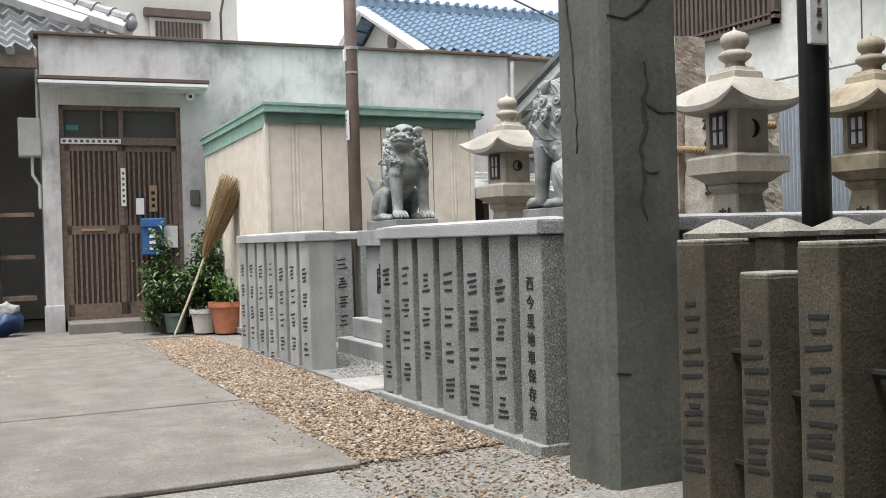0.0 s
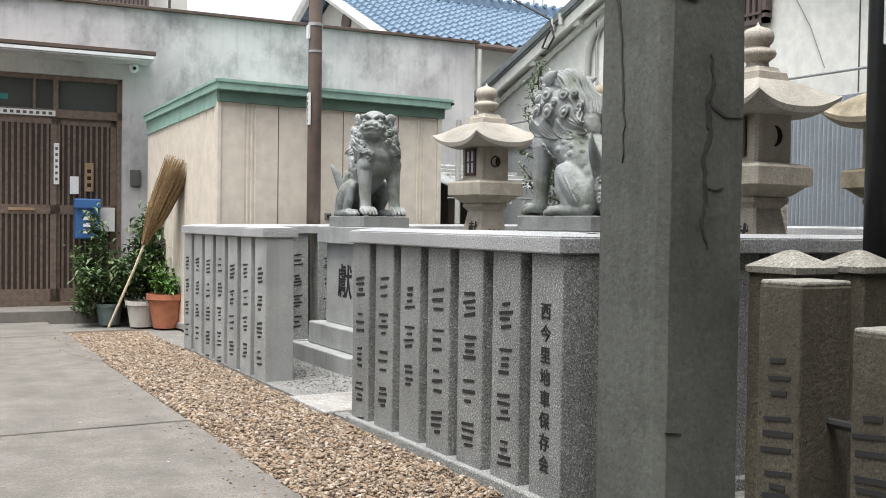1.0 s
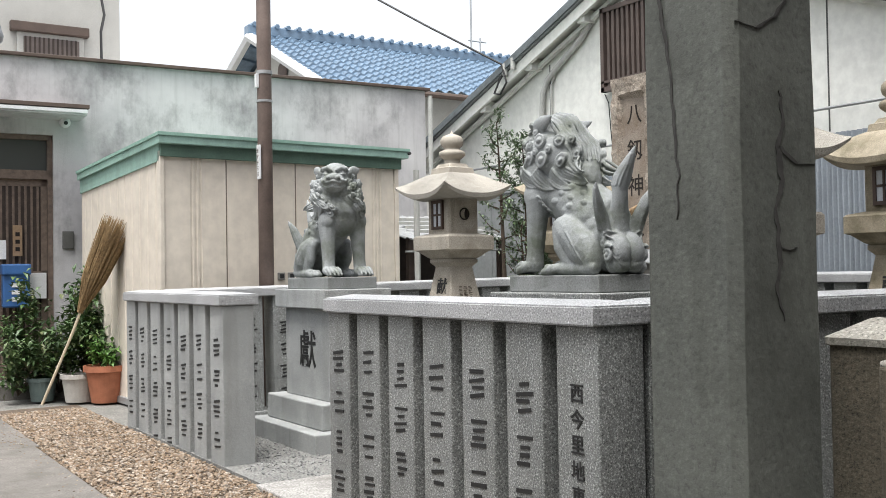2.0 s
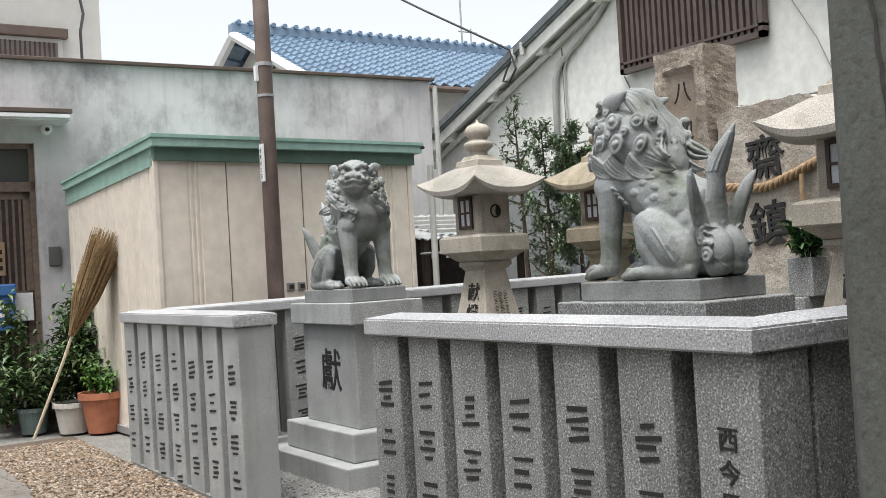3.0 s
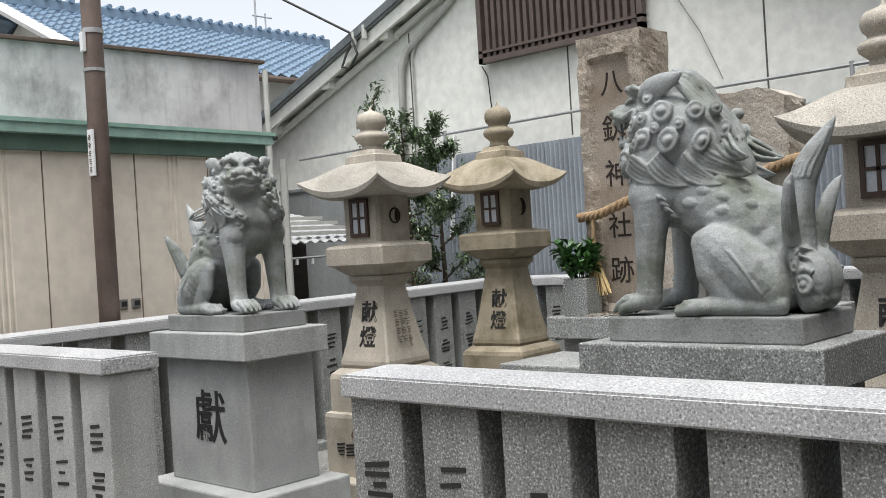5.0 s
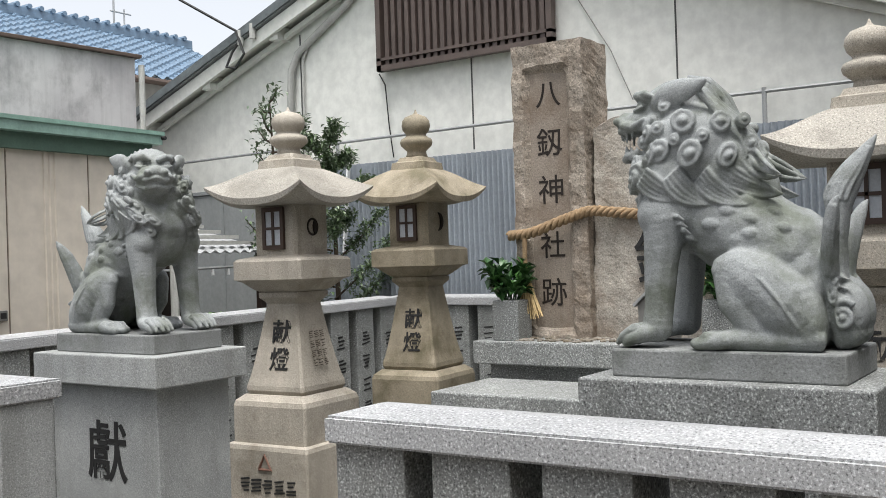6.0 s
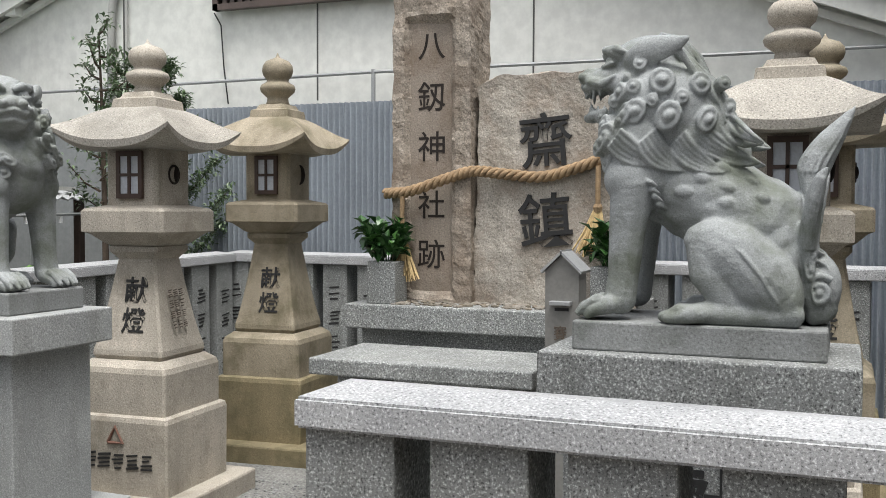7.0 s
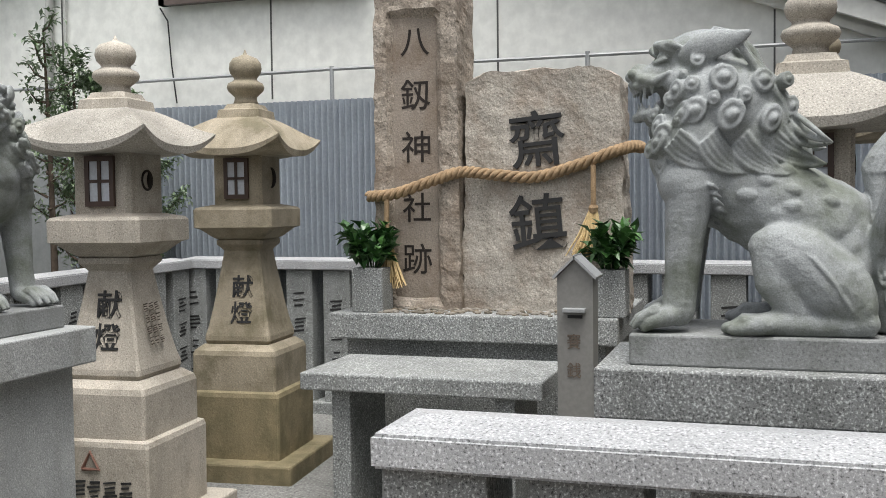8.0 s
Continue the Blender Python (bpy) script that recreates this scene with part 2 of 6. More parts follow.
def thing(name, label, category, at=None, group="", kind=""):
    ob = new(name)
    ob.empty_display_size = 0.1
    if at is not None:
        ob.matrix_basis = at
    return tagged(ob, label, category, group, kind)


def solo(name, bm, mat, label, category, group="", kind="", smooth=False, at=None):
    ob = new(name, mesh_of(name, bm, mat, smooth))
    if at is not None:
        ob.matrix_basis = at
    return tagged(ob, label, category, group, kind)


def add_tube(bm, pts, radii, seg=8, close=True):
    """A tube along points, with a radius for each."""
    pts = [Vector(p) for p in pts]
    if isinstance(radii, (int, float)):
        radii = [radii] * len(pts)
    rings, side = [], None
    for i, p in enumerate(pts):
        d = (pts[min(i + 1, len(pts) - 1)] - pts[max(i - 1, 0)]).normalized()
        if side is None:
            side = d.cross(Vector((0, 0, 1)) if abs(d.z) < 0.9 else Vector((1, 0, 0))).normalized()
        side = (side - d * side.dot(d)).normalized()
        up = d.cross(side)
        rings.append([bm.verts.new(p + (side * math.cos(2 * math.pi * k / seg) + up * math.sin(2 * math.pi * k / seg)) * radii[i]) for k in range(seg)])
    for a, b in zip(rings, rings[1:]):
        for k in range(seg):
            bm.faces.new((a[k], a[(k + 1) % seg], b[(k + 1) % seg], b[k]))
    if close:
        bm.faces.new(rings[0][::-1])
        bm.faces.new(rings[-1])
    return bm


def tube(pts, radii, seg=8):
    return add_tube(bmesh.new(), pts, radii, seg)


def lathe(profile, seg=24, m=None):
    bm = bmesh.new()
    rings = [[bm.verts.new((r * math.cos(2 * math.pi * k / seg), r * math.sin(2 * math.pi * k / seg), z)) for k in range(seg)] for r, z in profile]
    for a, b in zip(rings, rings[1:]):
        for k in range(seg):
            bm.faces.new((a[k], a[(k + 1) % seg], b[(k + 1) % seg], b[k]))
    bm.faces.new(rings[0][::-1])
    bm.faces.new(rings[-1])
    if m is not None:
        bmesh.ops.transform(bm, matrix=m, verts=bm.verts[:])
    return bm


def square_stack(profile, bevel_corner=0.0, n=1):
    """A square column whose half width follows (half, z)."""
    bm = bmesh.new()
    rings = []
    for h, z in profile:
        c = min(bevel_corner, h * 0.3)
        if c:
            ring = [(h, -h + c), (h, h - c), (h - c, h), (-h + c, h), (-h, h - c), (-h, -h + c), (-h + c, -h), (h - c, -h)]
        else:
            ring = [(h, -h), (h, h), (-h, h), (-h, -h)]
        rings.append([bm.verts.new((x, y, z)) for x, y in ring])
    for a, b in zip(rings, rings[1:]):
        for k in range(len(a)):
            bm.faces.new((a[k], a[(k + 1) % len(a)], b[(k + 1) % len(a)], b[k]))
    bm.faces.new(rings[0][::-1])
    bm.faces.new(rings[-1])
    return bm


WEST = Matrix(((0, 0, -1, 0), (-1, 0, 0, 0), (0, 1, 0, 0), (0, 0, 0, 1)))    # text plane that faces -x
SOUTH = Matrix(((1, 0, 0, 0), (0, 0, -1, 0), (0, 1, 0, 0), (0, 0, 0, 1)))    # text plane that faces -y


def glyph(ch, size, weight=0.02, depth=0.002, narrow=1.0):
    """One written character as a bmesh round its own centre, in the xy plane."""
    cu = bpy.data.curves.new("glyph", 'FONT')
    cu.body, cu.size, cu.offset, cu.extrude = ch, 1.0, weight, depth / size
    ob = new("glyph", cu)
    me = ob.evaluated_get(bpy.context.evaluated_depsgraph_get()).to_mesh()
    bm = bmesh.new()
    bm.from_mesh(me)
    bpy.data.objects.remove(ob)
    bpy.data.curves.remove(cu)
    lo = [min(v.co[i] for v in bm.verts) for i in (0, 1)]
    hi = [max(v.co[i] for v in bm.verts) for i in (0, 1)]
    for v in bm.verts:
        v.co = Vector(((v.co.x - (lo[0] + hi[0]) / 2) * size * narrow, (v.co.y - (lo[1] + hi[1]) / 2) * size, v.co.z * size))
    return bm


def column(text, size, pitch, weight=0.02, narrow=1.0, slant=0.0):
    """Characters one below the other, the first round the origin."""
    out = bmesh.new()
    for i, ch in enumerate(text):
        g = glyph(ch, size, weight, narrow=narrow)
        bmesh.ops.translate(g, vec=(slant * i, -pitch * i, 0), verts=g.verts[:])
        me = bpy.data.meshes.new("glyphs")
        g.to_mesh(me)
        g.free()
        out.from_mesh(me)
        bpy.data.meshes.remove(me)
    return out


def bars(rng, chars, size, pitch, depth=0.002):
    """Unlettered stand-in for a name: a few plain bars for each character."""
    bm = bmesh.new()
    for i in range(chars):
        n = rng.choice((3, 4, 4))
        for k in range(n):
            w = size * rng.choice((0.5, 0.7, 0.85, 0.95)) / 2
            y = -pitch * i + size * (0.42 - 0.84 * k / (n - 1)) + size * rng.uniform(-0.03, 0.03)
            t = size * rng.uniform(0.05, 0.075)
            o = size * rng.uniform(-0.08, 0.08)
            add_box(bm, o - w, o + w, y - t, y + t, -depth, depth, m=Matrix.Translation((0, y, 0)) @ Matrix.Rotation(radians(rng.uniform(2, 9)), 4, 'Z') @ Matrix.Translation((0, -y, 0)))
    return bm


def add_leaf(bm, at, direction, length, width, up=Vector((0, 0, 1)), fold=0.25):
    d = direction.normalized()
    s = d.cross(up)
    s = s.normalized() if s.length > 1e-4 else Vector((1, 0, 0))
    n = s.cross(d)
    mid = at + d * length * 0.5
    tip = at + d * length - n * length * 0.15
    a, t = bm.verts.new(at), bm.verts.new(tip)
    l = bm.verts.new(mid + s * width / 2 + n * width * fold)
    r = bm.verts.new(mid - s * width / 2 + n * width * fold)
    c = bm.verts.new(mid)
    bm.faces.new((a, c, l)), bm.faces.new((a, r, c)), bm.faces.new((l, c, t)), bm.faces.new((c, r, t))


def any_way(rng, flat=1.0):
    while True:
        v = Vector((rng.uniform(-1, 1), rng.uniform(-1, 1), rng.uniform(-1, 1)))
        if 0.05 < v.length < 1:
            return Vector((v.x, v.y, v.z * flat)).normalized()


# ---- ground and paving ----
bm = bmesh.new()
bmesh.ops.create_grid(bm, x_segments=40, y_segments=40, size=400)
for v in bm.verts:
    v.co.z = -0.02
solo("ground", bm, AGGREGATE, "rough grey concrete yard with exposed aggregate", "ground", kind="structure")
solo("ground_inside_fence", box(0.02, 4.9, -1.9, 3.45, -0.10, 0.004), INNER_GROUND, "dark grey fine gravel bed inside the stone fence", "gravel", kind="structure")
solo("gravel_bed", box(-0.76, 0.019, -1.58, 5.2, -0.10, -0.014), plain("gravel_base", (0.12, 0.09, 0.065), 0.95, vary=0.35, scale=40, bump=0.8), "brown gravel bed between slabs and fence", "gravel", kind="structure")
solo("joint_bed", box(-10.6, -0.76, -1.67, 6.5, -0.06, -0.012), plain("joint_dirt", (0.06, 0.055, 0.045), 0.95, vary=0.3, scale=20), "dark earth in the joints between slabs", "joint", kind="structure")
pavement = thing("pavement", "large worn grey concrete paving slabs with dark joints", "pavement", kind="structure")
rng = random.Random(3)
slab_rows = [-1.68, 0.36, 2.92, 4.75, 6.5]
for y0, y1 in zip(slab_rows, slab_rows[1:]):
    for x0, x1 in ((-3.9, -0.74), (-7.2, -3.91), (-10.5, -7.21)):
        e = rng.uniform(-0.02, 0.02)
        part("slab", box(x0, x1 + (e if x1 > -1 else 0), y0 + 0.012, y1 - 0.010, -0.12, 0.004 + rng.uniform(-0.004, 0.004), 0.006), SLAB, pavement)
solo("paver", box(-0.03, 0.55, 0.24, 0.80, -0.05, 0.014, 0.008), PAVER, "pale granite stepping slab in the fence opening", "paving slab", kind="structure")

# Unseen dark walls, added to keep light off the old posts and near fence.
closing = thing("light_block_south", "unseen dark wall added to block light from the south", "wall", kind="structure")
part("wall", box(-0.30, 9.5, -4.40, -4.20, -0.1, 7.0), WOOD_DARK, closing)
part("return_wall", box(-0.30, -0.10, -8.0, -4.40, -0.1, 7.0), WOOD_DARK, closing)
part("back_wall", box(-9.0, -0.10, -8.2, -8.0, -0.1, 7.0), WOOD_DARK, closing)
# Unseen walls added in the west: tall ones dim the near fence's west faces.
west_block = thing("light_block_west", "unseen dark and rendered walls added to block light from the west", "wall", kind="structure")
part("wall", box(-4.9, -4.7, -8.0, -1.3, -0.1, 5.2), WOOD_DARK, west_block)
part("return_wall", box(-8.4, -4.9, -1.5, -1.3, -0.1, 5.2), WOOD_DARK, west_block)
part("low_block", box(-8.4, -8.2, -1.3, 9.0, -0.1, 2.4), STUCCO, west_block)


# ---- stone fences ----
CAP_H, CAP_W, TOP = 0.065, 0.25, 1.03


def cap_bar(length, hip=0.07):
    """Coping along +x from 0 to length, 0.25 wide, low roof on top, hipped at both ends."""
    bm = bmesh.new()
    w = CAP_W / 2
    lo = [bm.verts.new(p) for p in ((0, -w, TOP - CAP_H), (length, -w, TOP - CAP_H), (length, w, TOP - CAP_H), (0, w, TOP - CAP_H))]
    hi = [bm.verts.new(p) for p in ((0, -w, TOP), (length, -w, TOP), (length, w, TOP), (0, w, TOP))]
    r0, r1 = bm.verts.new((hip, 0, TOP + 0.018)), bm.verts.new((length - hip, 0, TOP + 0.018))
    bm.faces.new(lo[::-1])
    for k in range(4):
        bm.faces.new((lo[k], lo[(k + 1) % 4], hi[(k + 1) % 4], hi[k]))
    bm.faces.new((hi[0], hi[1], r1, r0))
    bm.faces.new((hi[2], hi[3], r0, r1))
    bm.faces.new((hi[1], hi[2], r1))
    bm.faces.new((hi[3], hi[0], r0))
    bmesh.ops.bevel(bm, geom=[e for e in bm.edges if e.calc_length() > 0.2], offset=0.006, segments=2, affect='EDGES')
    return bm


def stone_fence(at, length, posts, post_w, label, side, seed, names=None, base=True, sizes=(0.105, 0.186), depth=0.20, mat=None):
    """A fence along local +x. side is -1 or +1: the local y side with the inscriptions."""
    rng = random.Random(seed)
    mat_post = mat or GRANITE
    fence = thing("stone_fence", label, "fence", at, "granite fences round the monument")
    part("coping", cap_bar(length), TOPLIT_CAP, fence, "smooth granite coping with toplight in its pale colour")
    if base:
        part("base_kerb", box(0.0, length, -CAP_W / 2 - 0.005, CAP_W / 2 + 0.005, -0.06, 0.035, 0.008), GRANITE, fence)
    pitch = (length - 0.02 - post_w) / (posts - 1)
    h = depth / 2
    shared = mesh_of("post", box(-post_w / 2, post_w / 2, -h, h, -0.05, TOP - CAP_H, 0.006), mat_post)
    for i in range(posts):
        x = 0.01 + post_w / 2 + pitch * i
        post = part("post", shared, None, fence, at=pose(x, 0, 0))
        n = (names[i] if names else rng.choice((4, 4, 4, 5)))
        if n:
            if isinstance(n, str):
                ins, mat = column(n, 0.068, 0.083, 0.012), INK
                top = 0.745
            else:
                ins, mat = bars(rng, n, sizes[0], sizes[1]), INK
                top = 0.735 + rng.uniform(-0.035, 0.02)
            if side < 0:
                turn = Matrix.Translation((0, -h - 0.001, top)) @ SOUTH
            else:
                turn = Matrix.Translation((0, h + 0.001, top)) @ pose(0, 0, 0, 0, 0, 180) @ SOUTH
            tagged(part("inscription", ins, mat, post, "black painted inscription", at=turn), kind="stuff")
    return fence


# west fence, in two runs with the entrance between; local +x runs south
WEST_RUN = lambda y: pose(CAP_W / 2, y, 0, 0, 0, -90)
stone_fence(WEST_RUN(0.0), 1.93, 7, 0.207, "pale grey granite fence with inscribed posts beside the entrance", -1, 11, names=[5, 4, 3, 4, 4, 4, "西今里地車保存会"], mat=SHADED_GRANITE)
stone_fence(WEST_RUN(3.53), 2.12, 7, 0.225, "pale grey granite fence with inscribed posts facing the slabs", -1, 12, base=False, names=[4, 4, 5, 5, 4, 4, 4], mat=LIT_GRANITE)
# south, north and back runs
stone_fence(pose(0.255, -1.93 + CAP_W / 2, 0), 4.0, 14, 0.207, "granite fence on the pillar side of the monument", -1, 13, names=[0] * 14)
stone_fence(pose(0.255, 3.53 - CAP_W / 2, 0, 0, -0.65, 0), 4.42, 15, 0.207, "granite fence in front of the beige shed with inscribed inner faces", -1, 14, base=True, sizes=(0.10, 0.18))
stone_fence(pose(4.80, 3.40, 0.052, 0, 0, -93), 5.2, 18, 0.207, "granite fence behind the memorial stones with inscribed inner faces", -1, 15, sizes=(0.10, 0.18))


# ---- old posts and the concrete gate pillar ----
def pillar():
    bm = bmesh.new()
    n, hgt = 40, 5.2
    x0, x1, y0, y1, c = 0.0, 0.36, -2.45, -2.11, 0.03
    ring = [(x0 + c, y0), (x1 - c, y0), (x1, y0 + c), (x1, y1 - c), (x1 - c, y1), (x0 + c, y1), (x0, y1 - c), (x0, y0 + c)]
    rows = []
    for i in range(n + 1):
        z = hgt * i / n - 0.05
        rows.append([bm.verts.new((x + 0.004 * noise.noise((x * 5, y * 5, z * 3)), y + 0.004 * noise.noise((y * 5, x * 5 + 9, z * 3)), z)) for x, y in ring])
    for a, b in zip(rows, rows[1:]):
        for k in range(8):
            bm.faces.new((a[k], a[(k + 1) % 8], b[(k + 1) % 8], b[k]))
    bm.faces.new(rows[-1])
    return bm


gate_pillar = thing("gate_pillar", "tall grey concrete gate pillar with branching cracks", "pillar", pose(-0.06, -0.105, 0))
part("shaft", pillar(), CONCRETE, gate_pillar)
CRACK = plain("crack_dark", (0.05, 0.048, 0.045), 0.95, vary=0.3, scale=30)


def crack(pts, widths, face_y=None, face_x=None):
    """A ragged dark fissure, a thin wedge let into the pillar's face."""
    bm = bmesh.new()
    rng2 = random.Random(len(pts) * 7 + int(pts[0][1] * 100))
    fine = []
    for (a, za), (b, zb), w0, w1 in zip(pts, pts[1:], widths, widths[1:]):
        for k in range(5):
            f = k / 5
            fine.append((a + (b - a) * f + rng2.uniform(-1, 1) * 0.005, za + (zb - za) * f, (w0 + (w1 - w0) * f) * rng2.uniform(0.6, 1.3)))
    fine.append((*pts[-1], 0.001))
    rows = []
    for a, z, w in fine:
        if face_y is not None:
            rows.append([bm.verts.new((a - w / 2, face_y, z)), bm.verts.new((a + w / 2, face_y, z)), bm.verts.new((a, face_y + 0.01, z))])
        else:
            rows.append([bm.verts.new((face_x, a - w / 2, z)), bm.verts.new((face_x, a + w / 2, z)), bm.verts.new((face_x + 0.01, a, z))])
    for p, q in zip(rows, rows[1:]):
        for k in range(3):
            bm.faces.new((p[k], p[(k + 1) % 3], q[(k + 1) % 3], q[k]))
    return bm


part("crack", crack([(0.185, 1.62), (0.20, 1.54), (0.175, 1.47), (0.185, 1.38), (0.16, 1.30), (0.175, 1.17), (0.155, 1.10), (0.185, 1.0)], [0.008, 0.014, 0.022, 0.02, 0.016, 0.02, 0.014, 0.004], face_y=-2.4535), CRACK, gate_pillar)
part("crack", crack([(0.18, 1.47), (0.25, 1.425), (0.33, 1.43)], [0.02, 0.016, 0.006], face_y=-2.4535), CRACK, gate_pillar)
part("crack", crack([(0.165, 1.2), (0.21, 1.19), (0.245, 1.2)], [0.012, 0.008, 0.003], face_y=-2.4535), CRACK, gate_pillar)
part("crack", crack([(0.02, 1.79), (0.1, 1.78), (0.17, 1.82), (0.26, 1.93)], [0.008, 0.014, 0.012, 0.004], face_y=-2.4535), CRACK, gate_pillar)
part("crack", crack([(-2.20, 1.92), (-2.22, 1.8), (-2.24, 1.66), (-2.25, 1.52), (-2.26, 1.4), (-2.25, 1.28)], [0.01, 0.012, 0.01, 0.008, 0.006, 0.003], face_x=-0.005), CRACK, gate_pillar)
part("crack", crack([(0.03, 0.43), (0.09, 0.42)], [0.008, 0.003], face_y=-2.4535), CRACK, gate_pillar)


def old_post(x, y, w, d, h, chars, seed):
    post = thing("stone_post", "weathered brown granite post with a flat top and black inscription", "post", pose(x, y, 0), "old granite posts beside the pillar")
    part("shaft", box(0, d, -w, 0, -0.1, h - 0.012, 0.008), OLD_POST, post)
    part("worn_lit_top", box(0.002, d - 0.002, -w + 0.002, -0.002, h - 0.016, h, 0.006), OLD_LIT_TOP, post, "worn flat top with toplight in its pale colour")
    r = random.Random(seed)
    part("inscription", bars(r, chars, 0.108, 0.155), INK, post, "black inscription", at=Matrix.Translation((-0.001, -w / 2, h - 0.26)) @ WEST)["kind"] = "stuff"
    for z in (h - 0.38, h - 0.75):
        part("iron_bar", tube([(d * 0.6, -w + 0.01, z), (d * 0.6, -w - 0.17, z)], 0.014), CABLE, post, "rusty dark iron connecting bar")
    return post


old_post(-0.06, -2.95, 0.145, 0.20, 0.932, 4, 1)
old_post(-0.06, -3.255, 0.125, 0.17, 0.828, 3, 2)
old_post(-0.06, -3.50, 0.155, 0.22, 0.922, 4, 3)
old_post(-0.06, -3.81, 0.14, 0.20, 0.88, 4, 4)


def pyramid_post(x, y):
    post = thing("stone_post", "weathered granite post with a pale low pyramid top", "post", pose(x, y, 0), "pyramid topped granite posts")
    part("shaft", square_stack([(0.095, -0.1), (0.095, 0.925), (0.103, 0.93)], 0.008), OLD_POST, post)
    part("pyramid_top", square_stack([(0.103, 0.93), (0.105, 0.95), (0.02, 1.0), (0.004, 1.004)], 0.008), OLD_LIT_TOP, post, "lichened pyramid top with toplight in its pale colour")
    return post


for i in range(8):
    pyramid_post(0.39 + 0.31 * i, -2.66 - 0.01 * i)

black_pole = thing("lamp_pole", "slim black painted steel pole with a white label", "pole", pose(1.17, -2.40, 0))
part("pole", tube([(0, 0, -0.1), (0, 0, 2.5), (0, 0, 4.6)], [0.065, 0.065, 0.06], 18), BLACK_POLE, black_pole, smooth=True)
part("label_plate", box(-0.10, 0.0, -0.085, -0.062, 1.76, 2.35, 0.004), WHITE, black_pole, "white label with grey marks")
r9 = random.Random(9)
part("label_bars", bars(r9, 5, 0.035, 0.06), INK_FAINT, black_pole, at=Matrix.Translation((-0.05, -0.087, 2.08)) @ SOUTH)["kind"] = "stuff"


# ---- stone lanterns ----
def lantern_roof(h, z_edge, z_top, lift, thick):
    """Square bell roof in rings: convex on top, its eaves sweeping up to the corners."""
    bm = bmesh.new()
    per, rings = 20, 16
    side = [-1 + 2 * i / per for i in range(per)]
    outline = [(t, -1) for t in side] + [(1, t) for t in side] + [(-t, 1) for t in side] + [(-1, -t) for t in side]

    def ring(r, under):
        out = []
        for a, b in outline:
            w = min(abs(a), abs(b)) ** 2.6 * r ** 5
            z = z_edge + (z_top - z_edge) * (1 - r ** 2.25) + lift * w
            k = (1 + 0.05 * w) * (0.985 if under else 1.0)
            if under:
                z = z_edge - thick * (1 - 0.5 * w) + lift * w
            out.append(bm.verts.new((a * r * h * k, b * r * h * k, z)))
        return out

    top = [ring(0.12 + 0.88 * i / rings, False) for i in range(rings + 1)]
    low = [ring(0.30 + 0.70 * i / 8, True) for i in range(9)]
    n = len(outline)
    for rows in (top, low):
        for p, q in zip(rows, rows[1:]):
            for k in range(n):
                bm.faces.new((p[k], p[(k + 1) % n], q[(k + 1) % n], q[k]))
    for k in range(n):
        bm.faces.new((top[-1][k], top[-1][(k + 1) % n], low[-1][(k + 1) % n], low[-1][k]))
    bm.faces.new(top[0])
    bm.faces.new(low[0][::-1])
    bm.normal_update()
    for e in bm.edges:
        if len(e.link_faces) == 2 and e.calc_face_angle(0) > 0.7:
            e.smooth = False
    return bm


